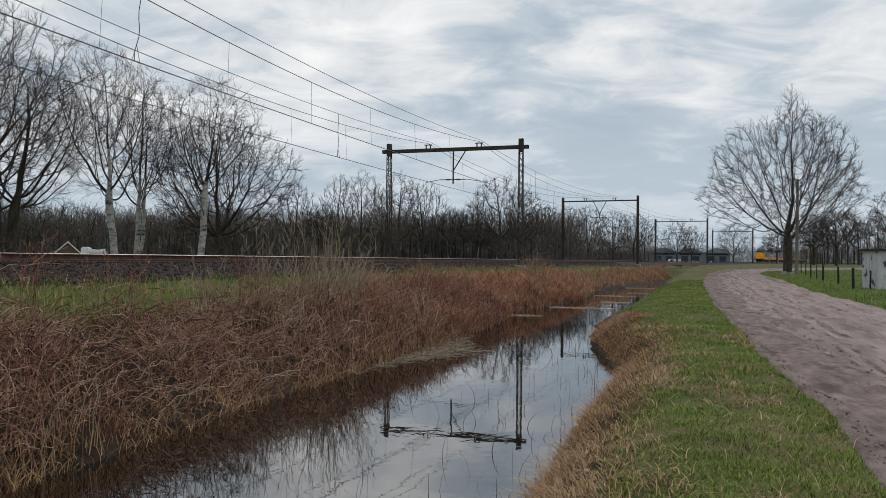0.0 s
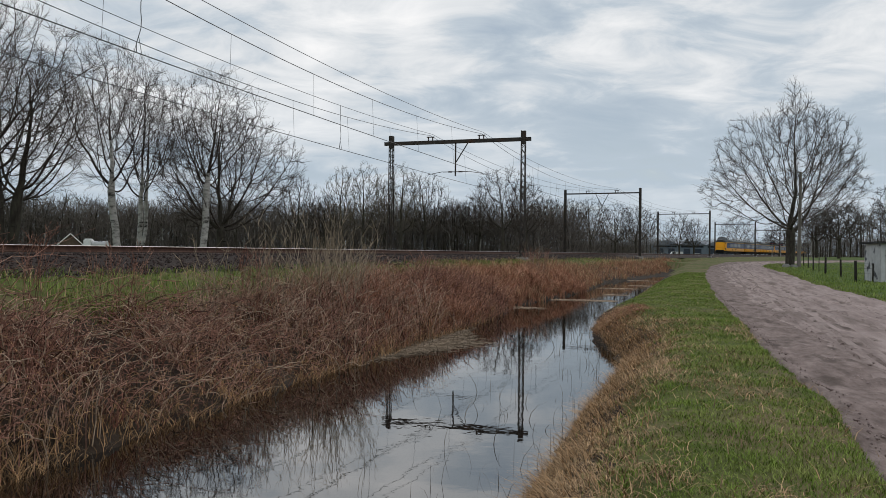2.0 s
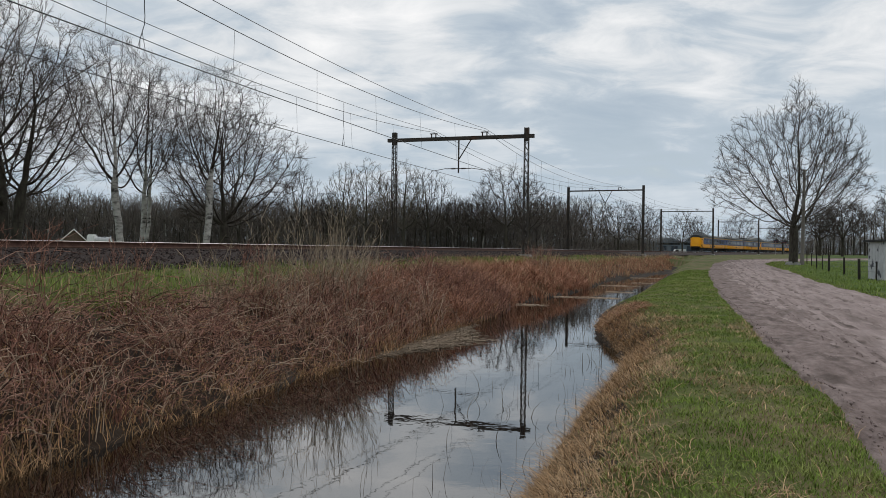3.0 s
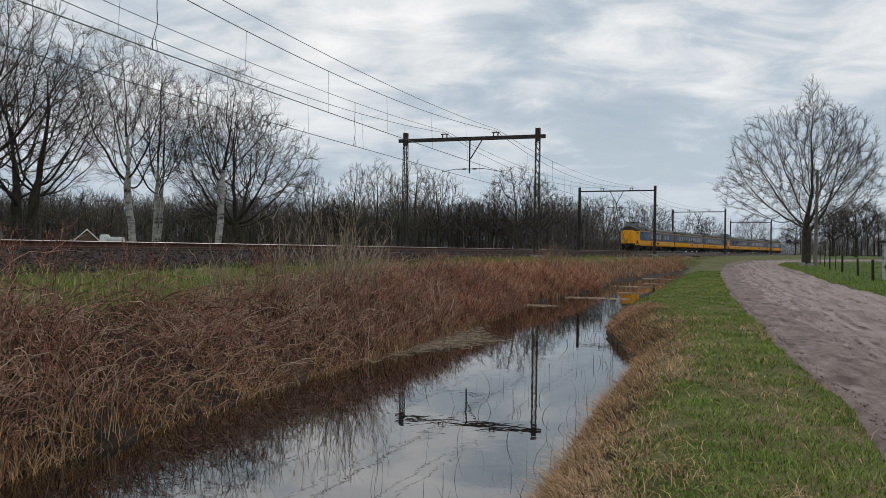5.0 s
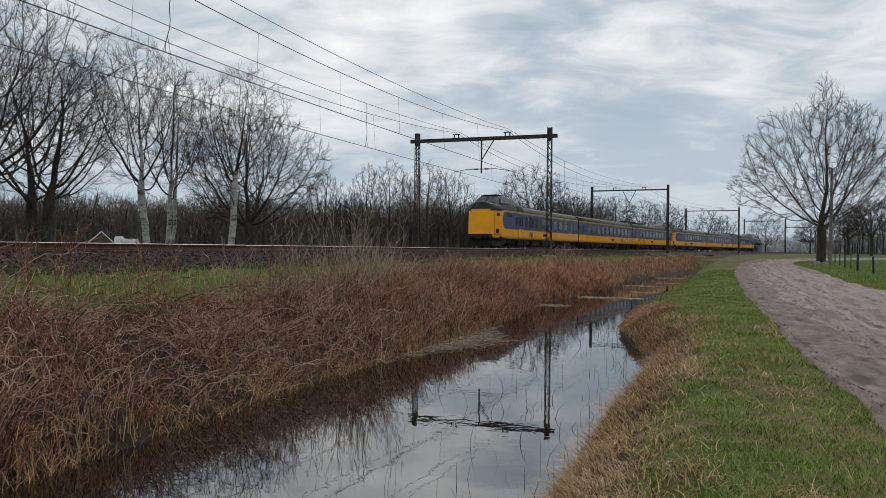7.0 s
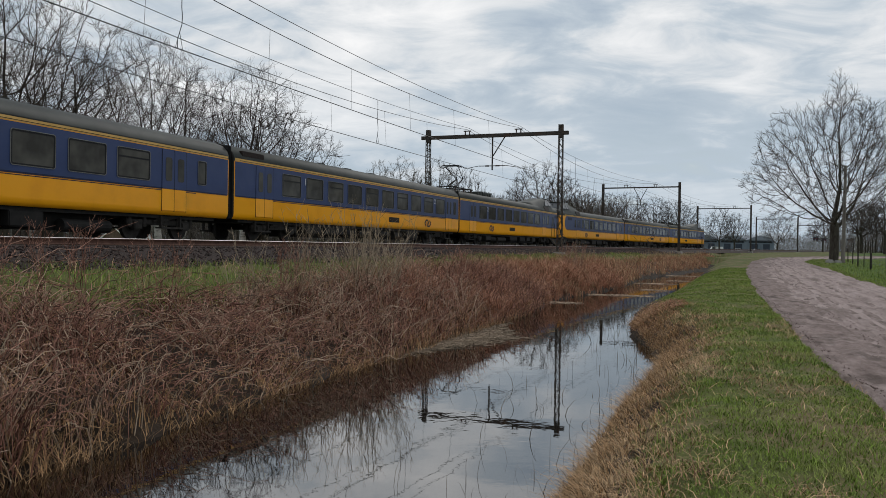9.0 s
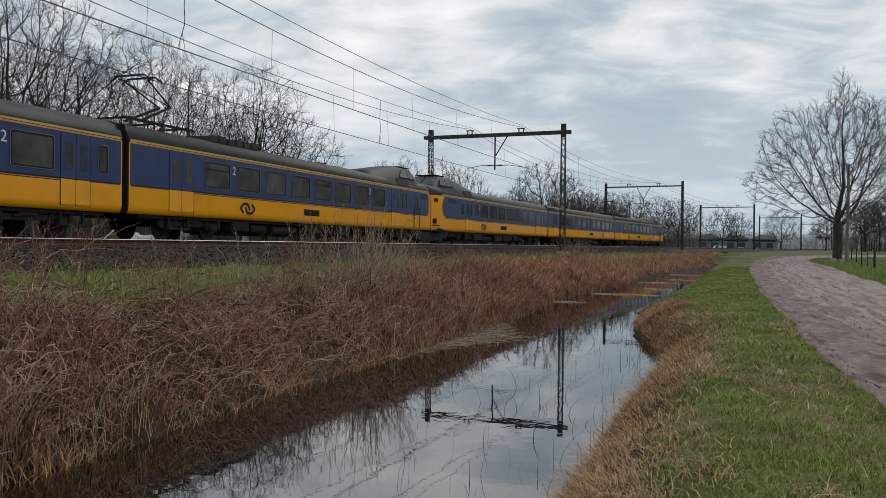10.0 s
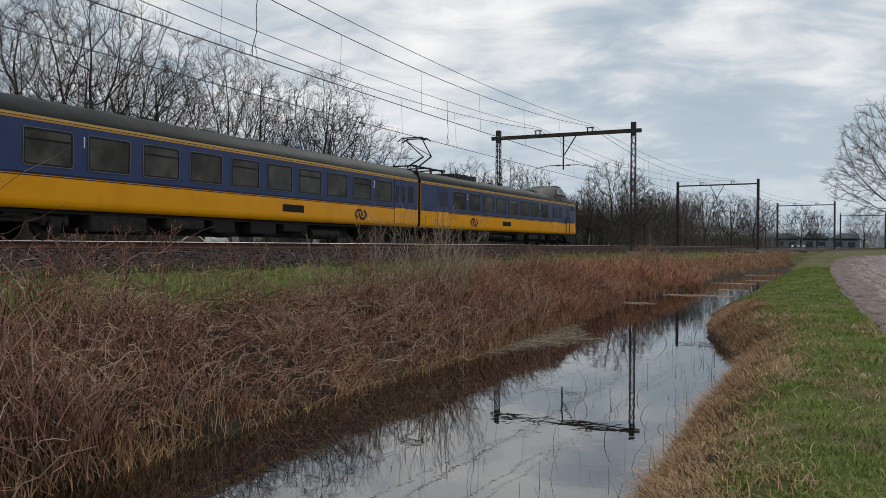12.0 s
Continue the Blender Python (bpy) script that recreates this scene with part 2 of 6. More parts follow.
def glass_material(name, tint, rough=0.05):
    m = bpy.data.materials.new(name)
    m.use_nodes = True
    b = m.node_tree.nodes["Principled BSDF"]
    N, L = m.node_tree.nodes.new, m.node_tree.links.new
    n = N("ShaderNodeTexNoise")
    n.inputs["Scale"].default_value, n.inputs["Detail"].default_value = 1.1, 3
    co = N("ShaderNodeTexCoord")
    L(co.outputs["Object"], n.inputs["Vector"])
    ramp = N("ShaderNodeValToRGB")
    ramp.color_ramp.elements[0].position, ramp.color_ramp.elements[1].position = 0.35, 0.68
    ramp.color_ramp.elements[0].color = (*[c * 0.6 for c in tint], 1)
    ramp.color_ramp.elements[1].color = (*[c * 1.5 for c in tint], 1)
    L(n.outputs[0], ramp.inputs[0])
    L(ramp.outputs[0], b.inputs["Base Color"])
    b.inputs["Roughness"].default_value = rough
    b.inputs["IOR"].default_value = 1.18
    return m


M["water"] = water_material()
# train panes: patchy grey in the base colour stands for reflections and interior
M["pane"] = glass_material("train_pane_reflection_tint", (0.07, 0.067, 0.057))
M["screen"] = glass_material("cab_glass", (0.10, 0.105, 0.11))
M["house_pane"] = glass_material("dark_pane", (0.03, 0.035, 0.04))


# ---- builders ----
def part(name, bm, mat, parent=None, label="", smooth=False):
    me = bpy.data.meshes.new(name)
    bm.to_mesh(me)
    bm.free()
    for mm in (mat if isinstance(mat, (list, tuple)) else [mat]):
        me.materials.append(mm)
    if smooth:
        me.polygons.foreach_set("use_smooth", [True] * len(me.polygons))
    ob = new(name, me)
    ob.parent = parent
    if label:
        tagged(ob, label)
    return ob


def raw(name, verts, faces, mat, parent=None, label="", smooth=False):
    """A mesh from arrays: verts (n, 3), faces (m, 3 or 4)."""
    verts, faces = np.asarray(verts, np.float32), np.asarray(faces, np.int32)
    me = bpy.data.meshes.new(name)
    k = faces.shape[1]
    me.vertices.add(len(verts))
    me.vertices.foreach_set("co", verts.ravel())
    me.loops.add(faces.size)
    me.loops.foreach_set("vertex_index", faces.ravel())
    me.polygons.add(len(faces))
    me.polygons.foreach_set("loop_start", np.arange(0, faces.size, k, dtype=np.int32))
    me.polygons.foreach_set("loop_total", np.full(len(faces), k, np.int32))
    if smooth:
        me.polygons.foreach_set("use_smooth", np.ones(len(faces), bool))
    me.update(calc_edges=True)
    for mm in (mat if isinstance(mat, (list, tuple)) else [mat]):
        me.materials.append(mm)
    ob = new(name, me)
    ob.parent = parent
    if label:
        tagged(ob, label)
    return ob


def box(bm, x0, x1, y0, y1, z0, z1, bevel=0.0, m=None):
    r = bmesh.ops.create_cube(bm, size=1)["verts"]
    for v in r:
        v.co = Vector((x0 + (v.co.x + 0.5) * (x1 - x0), y0 + (v.co.y + 0.5) * (y1 - y0), z0 + (v.co.z + 0.5) * (z1 - z0)))
    if bevel:
        es = list({e for v in r for e in v.link_edges})
        r = bmesh.ops.bevel(bm, geom=es, offset=bevel, segments=2, affect="EDGES", clamp_overlap=True)["verts"]
    if m:
        bmesh.ops.transform(bm, matrix=m, verts=[v for v in r if v.is_valid])
    return bm


def rod(bm, a, b, r, r2=None, n=8):
    a, b = Vector(a), Vector(b)
    d = b - a
    m = Matrix.Translation((a + b) / 2) @ d.to_track_quat("Z", "Y").to_matrix().to_4x4()
    bmesh.ops.create_cone(bm, cap_ends=True, segments=n, radius1=r, radius2=r if r2 is None else r2, depth=d.length, matrix=m)
    return bm


def empty(name, m=None):
    ob = new(name)
    ob.empty_display_size = 0.3
    if m:
        ob.matrix_world = m
    return ob


def tubes(p0, p1, r0, r1, n=3):
    """Arrays of separate tapered tubes: verts, quads."""
    p0, p1 = np.asarray(p0, float), np.asarray(p1, float)
    d = p1 - p0
    d /= np.linalg.norm(d, axis=1, keepdims=True) + 1e-9
    ref = np.where(np.abs(d[:, 2:3]) > 0.9, np.array([[1.0, 0, 0]]), np.array([[0, 0, 1.0]]))
    u = np.cross(d, ref)
    u /= np.linalg.norm(u, axis=1, keepdims=True) + 1e-9
    w = np.cross(d, u)
    k = len(p0)
    V = np.empty((k, 2 * n, 3))
    for i in range(n):
        a = 2 * math.pi * i / n
        off = u * math.cos(a) + w * math.sin(a)
        V[:, i] = p0 + off * np.asarray(r0)[:, None]
        V[:, n + i] = p1 + off * np.asarray(r1)[:, None]
    q = np.array([[i, (i + 1) % n, n + (i + 1) % n, n + i] for i in range(n)])
    F = (np.arange(k) * 2 * n)[:, None, None] + q[None]
    return V.reshape(-1, 3), F.reshape(-1, 4)


def merge(pairs):
    vs, fs, o = [], [], 0
    for v, f in pairs:
        vs.append(v)
        fs.append(f + o)
        o += len(v)
    return np.concatenate(vs), np.concatenate(fs)


def ribbons(rng, base, height, width, lean, droop, segs=2, heading_of=None):
    """Upright, bending blades: base (n, 3), height (n), lean (n): how far the tip falls aside. Each is folded along its middle."""
    n = len(base)
    a = rng.uniform(0, 2 * math.pi, n) if heading_of is None else heading_of
    dirx = np.stack([np.cos(a), np.sin(a), np.zeros(n)], 1)
    b = a + rng.uniform(0.6, 2.5, n)
    side = np.stack([np.cos(b), np.sin(b), np.zeros(n)], 1)
    rows = []
    for k in range(segs + 1):
        t = k / segs
        p = base + dirx * (lean * height * t ** 1.8)[:, None]
        p[:, 2] += height * (t - droop * t ** 2.6)
        w = width * (1 - 0.93 * t ** 1.5)
        rows.append((p - side * (w / 2)[:, None], p + side * (w / 2)[:, None]))
    V = np.stack([x for r in rows for x in r], 1)
    q = np.array([[2 * k, 2 * k + 1, 2 * k + 3, 2 * k + 2] for k in range(segs)])
    F = (np.arange(n) * 2 * (segs + 1))[:, None, None] + q[None]
    return V.reshape(-1, 3), F.reshape(-1, 4)


# ---- lie of the land ----
def lerp(x, table):
    return float(np.interp(x, [a for a, _ in table], [b for _, b in table]))


WATER_L = ((-80, 10.6), (-52, 10.7), (-48.7, 10.7), (-45.9, 10.66), (-42.7, 10.8), (-37.3, 10.75), (-29, 10.75), (-23, 10.0), (-17, 10.45), (-6, 10.85), (3, 10.3), (10, 9.7), (19, 10.5), (34, 10.5), (50, 10.4))
WATER_R = ((-80, 16.2), (-50.7, 16.06), (-46.2, 16.16), (-42.5, 16.36), (-40.3, 16.26), (-38.2, 15.77), (-34, 14.92), (-28.6, 14.54), (-17.7, 14.6), (5, 14.28), (30, 12.5), (47, 11.3), (52, 10.6))
ROAD_L = ((-30, 0.0), (5.8, 3.0), (8.06, 3.8), (11.3, 4.55), (17.6, 6.35), (28.6, 9.4), (57.9, 18.2), (81.9, 26.4), (100, 34), (114, 46), (122, 62), (126, 90))
ROAD_R = ((-30, 6.0), (5, 8.8), (11, 10.2), (18, 11.9), (28.1, 15.2), (40.2, 18.8), (58.2, 24.8), (82, 31.8), (92, 36.5), (104, 48), (111, 62), (114, 90))

LX = np.array([LINE[i][0] for i in range(-398, 1398)])
LY = np.array([LINE[i][1] for i in range(-398, 1398)])
LS = np.arange(-398, 1398) * 0.5
LH = np.array([heading(s) for s in LS])


def along_across(x, y):
    """s and o of points: arrays in, arrays out."""
    x, y = np.asarray(x, float).ravel(), np.asarray(y, float).ravel()
    S, O = np.empty(len(x)), np.empty(len(x))
    for a in range(0, len(x), 4000):
        xs, ys = x[a:a + 4000], y[a:a + 4000]
        i = np.argmin((xs[:, None] - LX[None, ::4]) ** 2 + (ys[:, None] - LY[None, ::4]) ** 2, axis=1) * 4
        dx, dy = xs - LX[i], ys - LY[i]
        S[a:a + 4000] = LS[i] + dx * np.sin(LH[i]) + dy * np.cos(LH[i])
        O[a:a + 4000] = dx * np.cos(LH[i]) - dy * np.sin(LH[i])
    return S, O


def wob(x, y, f, seed):
    return (np.sin(x * f + seed) * np.cos(y * f * 1.3 + seed * 2.1) + 0.5 * np.sin(x * f * 2.7 + y * f * 2.1 + seed * 3)) / 1.5


def patchy(x, y, size, seed):
    """Smooth value noise, -1 to 1."""
    gx, gy = x / size, y / size
    ix, iy = np.floor(gx).astype(np.int64), np.floor(gy).astype(np.int64)
    fx, fy = gx - ix, gy - iy
    fx, fy = fx * fx * (3 - 2 * fx), fy * fy * (3 - 2 * fy)

    def h(a, b):
        n = (a * 374761393 + b * 668265263 + seed * 69069) & 0x7FFFFFFF
        n = ((n ^ (n >> 13)) * 1274126177) & 0x7FFFFFFF
        return ((n ^ (n >> 16)) & 0xFFFF) / 32767.5 - 1
    return (h(ix, iy) * (1 - fx) + h(ix + 1, iy) * fx) * (1 - fy) + (h(ix, iy + 1) * (1 - fx) + h(ix + 1, iy + 1) * fx) * fy


def land(x, y):
    """Height of the ground, and the share of bare mud in it."""
    x, y = np.asarray(x, float).ravel(), np.asarray(y, float).ravel()
    S, O = along_across(x, y)
    wl = np.interp(S, *zip(*WATER_L)) + 0.25 * wob(S, S, 0.55, 1) + 0.12 * wob(S, S, 1.7, 4)
    wr = np.interp(S, *zip(*WATER_R)) + 0.15 * wob(S, S, 0.7, 2) + 0.12 * wob(S, S, 2.1, 5)
    wet = np.clip((51 - S) / 6, 0, 1)
    right = np.interp(np.hypot(x, y), [0, 55, 90, 130, 170, 300], [0.88, 0.9, 1.3, 1.75, 2.1, 2.2])
    verge = np.interp(S, [-80, 40, 120], [1.2, 1.3, 1.9])
    z = np.where(O < -5.4, np.interp(-O, [5.4, 9, 14, 60], [1.83, 1.5, 1.4, 1.35]), 1.83)
    left_bank = np.where(O < wl - 2.9, 1.83 + (verge - 1.83) * np.clip((O - 5.4) / np.maximum(wl - 2.9 - 5.4, 0.5), 0, 1),
                         verge * np.clip((wl - O) / 2.9, 0, 1) ** 0.75)
    z = np.where((O >= 5.4) & (O <= wl), left_bank, z)
    mid = (O > wl) & (O < wr)
    depth = -0.55 * np.clip(np.minimum(O - wl, wr - O) / 0.8, 0, 1)
    z = np.where(mid, depth * wet + (1 - wet) * verge, z)
    rb = np.clip((O - wr) / np.interp(S, [-34, -26], [1.7, 2.4]), 0, 1)
    rise = 1 - (1 - rb) ** 2.2
    z = np.where(O >= wr, right * (rise * wet + (1 - wet) * np.clip((O - wr) / 3, 0, 1)) + (1 - wet) * verge * (1 - np.clip((O - wr) / 3, 0, 1)), z)
    z = z + np.where((O > wr + 1) | (O < -9), 0.035 * wob(x, y, 0.8, 3) + 0.02 * wob(x, y, 2.3, 7), 0)
    near_bank = (O > 5.4) & (O < wr)
    z = z + np.where(near_bank & ~mid, 0.04 * wob(x, y, 1.9, 9), 0)
    rl, rr = np.interp(y, *zip(*ROAD_L)), np.interp(y, *zip(*ROAD_R))
    inside = np.clip(np.minimum(x - rl, rr - x) / 0.4, 0, 1) * (y < 125)
    z = z - 0.14 * inside
    mud = np.where(O > wr, np.clip(1.4 - (O - wr) / 0.8, 0, 1), np.clip((O - wl + 3.4) / 0.8, 0, 1)) * (O > 5.4) * wet
    return z, mud


def height(x, y):
    return float(land([x], [y])[0][0])


def build_ground():
    def axis(lo, hi, step, far):
        a = list(np.arange(lo, hi, step))
        d, v = step, hi
        while v < far:
            a.append(v)
            d *= 1.16
            v += d
        d, v = step, lo
        while v > -far:
            d *= 1.16
            v -= d
            a.append(v)
        return np.array(sorted(a))
    xs, ys = axis(-24, 36, 0.33, 3500), axis(1, 60, 0.33, 3500)
    X, Y = np.meshgrid(xs, ys)
    z, mud = land(X, Y)
    n, m = len(xs), len(ys)
    idx = np.arange(n * m).reshape(m, n)
    F = np.stack([idx[:-1, :-1], idx[:-1, 1:], idx[1:, 1:], idx[1:, :-1]], -1).reshape(-1, 4)
    V = np.stack([X.ravel(), Y.ravel(), z], 1)
    ob = raw("ground", V, F, [M["turf"], M["mud"], M["meadow"]], smooth=True)
    fm = mud[F].mean(1)
    cx, cy = V[F].mean(1)[:, 0], V[F].mean(1)[:, 1]
    S, O = along_across(cx, cy)
    slot = np.where(fm > 0.5, 1, np.where((O > 24) | (O < -12), 2, 0))
    ob.data.polygons.foreach_set("material_index", slot.astype(np.int32))
    tagged(ob, "grassy flat land with a muddy ditch bank", "ground", kind="structure")


def build_water():
    vs, fs = [], []
    ss = np.arange(-90, 52, 1.0)
    for s in ss:
        for o in (8.6, 17.6):
            vs.append((*rail_xy(s, o), 0.0))
    for i in range(len(ss) - 1):
        fs.append((2 * i, 2 * i + 1, 2 * i + 3, 2 * i + 2))
    ob = raw("water", vs, fs, M["water"])
    tagged(ob, "still dark ditch water mirroring the grey sky", "water", kind="structure")


def build_road():
    ys = np.concatenate([np.arange(-25, 40, 0.33), np.arange(40, 104, 0.8), np.arange(104, 125, 0.5)])
    k = 80
    rng = np.random.default_rng(5)
    V = []
    for y in ys:
        a, b = lerp(y, ROAD_L), lerp(y, ROAD_R)
        a += 0.06 * math.sin(y * 0.8) + 0.03 * math.sin(y * 2.9 + 1) + rng.uniform(-0.03, 0.03)
        b += 0.08 * math.sin(y * 0.9 + 2) + 0.03 * math.sin(y * 3.1)
        for i in range(k + 1):
            V.append((a + (b - a) * i / k, y, 0))
    V = np.array(V)
    z, _ = land(V[:, 0], V[:, 1])
    t = np.tile(np.arange(k + 1) / k, len(ys))
    wind = 0.03 * np.sin(V[:, 1] * 0.21)
    prof = sum(-dp * np.exp(-((t - c - wind) / w) ** 2) + 0.6 * dp * np.exp(-((t - c - wind - 1.6 * w) / (0.8 * w)) ** 2) for c, w, dp in ((0.26, 0.035, 0.05), (0.33, 0.03, 0.035), (0.58, 0.04, 0.055), (0.66, 0.03, 0.04), (0.83, 0.03, 0.03)))
    prof += 0.022 * patchy(t * 7 + wind * 7, V[:, 1] * 0.08, 0.32, 4) + 0.012 * patchy(t * 7, V[:, 1] * 0.5, 0.2, 5) + rng.normal(0, 0.004, len(V))
    prof = np.where((t < 0.02) | (t > 0.98), -0.06, prof)
    rl, rr = np.interp(V[:, 1], *zip(*ROAD_L)), np.interp(V[:, 1], *zip(*ROAD_R))
    V[:, 2] = z + 0.14 * np.clip(np.minimum(V[:, 0] - rl, rr - V[:, 0]) / 0.4, 0, 1) - 0.01 + prof
    m = len(ys)
    idx = np.arange(m * (k + 1)).reshape(m, k + 1)
    F = np.stack([idx[:-1, :-1], idx[:-1, 1:], idx[1:, 1:], idx[1:, :-1]], -1).reshape(-1, 4)
    ob = raw("road", V, F, [M["sand"], M["churned"]], smooth=True)
    mid = V[F].mean(1)
    tt = t[F].mean(1)
    edge = 0.24 + 0.05 * wob(mid[:, 0], mid[:, 1], 0.5, 6) + 0.06 * patchy(mid[:, 0], mid[:, 1], 0.5, 12)
    loose = (tt < edge) | (np.abs(tt - 0.42 - 0.02 * np.sin(mid[:, 1] * 0.3)) < 0.012 + 0.02 * patchy(mid[:, 0] * 2, mid[:, 1] * 0.4, 0.8, 2))
    # wheel tracks, broken by their tread; darker colour stands in for their shade
    for c, wd in ((0.305, 0.011), (0.345, 0.008), (0.55, 0.011), (0.70, 0.008)):
        off = np.abs(tt - c - 0.012 * np.sin(mid[:, 1] * 0.17 + 9 * c))
        loose |= (off < wd) & (patchy(mid[:, 0] * 3, mid[:, 1] * 0.7, 0.7, int(100 * c)) > -0.35)
    ob.data.polygons.foreach_set("material_index", loose.astype(np.int32))
    tagged(ob, "rutted pale sandy dirt road between grass verges", "road", kind="structure")


# ---- railway ----
def sweep(ss, prof, closed=True):
    """Sweep a section of (o, z) along the line."""
    k = len(prof)
    V = []
    for s in ss:
        for o, z in prof:
            V.append((*rail_xy(s, o), z))
    n = len(ss)
    idx = np.arange(n * k).reshape(n, k)
    F = []
    for j in range(k if closed else k - 1):
        j2 = (j + 1) % k
        F.append(np.stack([idx[:-1, j], idx[1:, j], idx[1:, j2], idx[:-1, j2]], -1))
    return np.array(V), np.concatenate(F)


S_RAIL = np.concatenate([np.arange(-140, 40, 2.0), np.arange(40, 640, 6.0)])


def build_railway():
    prof = [(-5.5, 1.8), (-4.0, 2.24), (4.0, 2.24), (5.5, 1.8)]
    V, F = sweep(S_RAIL, prof, False)
    bed = raw("ballast_bed", V, F, M["ballast"])
    tagged(bed, "brown-grey crushed stone railway ballast bed", "ballast", kind="structure")
    for o, word in ((2.0, "near"), (-2.0, "far")):
        track = empty("railway_track")
        tagged(track, "rusty railway track with bright worn rail heads", "railway track", group="railway tracks", kind="structure")
        for g in (-0.76, 0.76):
            c = o + g
            foot = [(c - 0.07, RAIL - 0.17), (c - 0.07, RAIL - 0.15), (c - 0.012, RAIL - 0.125), (c - 0.012, RAIL - 0.045), (c - 0.035, RAIL - 0.03),
                    (c - 0.035, RAIL - 0.008), (c + 0.035, RAIL - 0.008), (c + 0.035, RAIL - 0.03), (c + 0.012, RAIL - 0.045), (c + 0.012, RAIL - 0.125), (c + 0.07, RAIL - 0.15), (c + 0.07, RAIL - 0.17)]
            V, F = sweep(S_RAIL, foot)
            rail = raw("rail", V, F, M["rust"], track)
            V, F = sweep(S_RAIL, [(c - 0.035, RAIL - 0.008), (c - 0.028, RAIL + 0.004), (c + 0.028, RAIL + 0.004), (c + 0.035, RAIL - 0.008)], False)
            raw("rail_head", V, F, M["shine"], rail, "bright worn running surface")
        # sleepers: single pieces where the line is nearest
        bm = box(bmesh.new(), -1.3, 1.3, -0.125, 0.125, -0.2, 0.0, 0.02)
        first = part("sleeper", bm, M["sleeper"], track)
        me = first.data
        near = np.arange(-62, 26, 0.6)
        for i, s in enumerate(near):
            ob = first if i == 0 else new("sleeper", me)
            ob.parent = track
            ob.matrix_world = pose(*rail_xy(s, o), RAIL - 0.172, 0, 0, -math.degrees(heading(s)))


def mast(bm, x, y, z0, z1, w, lattice, m):
    """A post of four angle legs with zigzag bars, or a plain H-post."""
    def pt(a, b, c):
        return m @ Vector((x + a, y + b, c))
    if lattice:
        for a in (-1, 1):
            for b in (-1, 1):
                rod(bm, pt(a * w / 2, b * w / 2, z0), pt(a * w / 2 * 0.8, b * w / 2 * 0.8, z1), 0.035, n=4)
        n = int((z1 - z0) / 0.42)
        for i in range(n):
            za, zb = z0 + (z1 - z0) * i / n, z0 + (z1 - z0) * (i + 1) / n
            k = 1 if i % 2 else -1
            for b in (-1, 1):
                rod(bm, pt(-k * w / 2 * 0.9, b * w / 2 * 0.9, za), pt(k * w / 2 * 0.9, b * w / 2 * 0.9, zb), 0.02, n=4)
                rod(bm, pt(b * w / 2 * 0.9, -k * w / 2 * 0.9, za), pt(b * w / 2 * 0.9, k * w / 2 * 0.9, zb), 0.02, n=4)
    else:
        box(bm, x - w / 2, x + w / 2, y - w / 2, y - w / 2 + 0.03, z0, z1, m=m)
        box(bm, x - w / 2, x + w / 2, y + w / 2 - 0.03, y + w / 2, z0, z1, m=m)
        box(bm, x - 0.02, x + 0.02, y - w / 2 + 0.03, y + w / 2 - 0.03, z0, z1, m=m)


SPAN = 10.36
TOP = EYE + 8.84
BEAM = EYE + 8.22
PORTALS = (-54.5, 0.0, 55.2, 116.5, 177.5, 239.0, 301.0, 365.0)


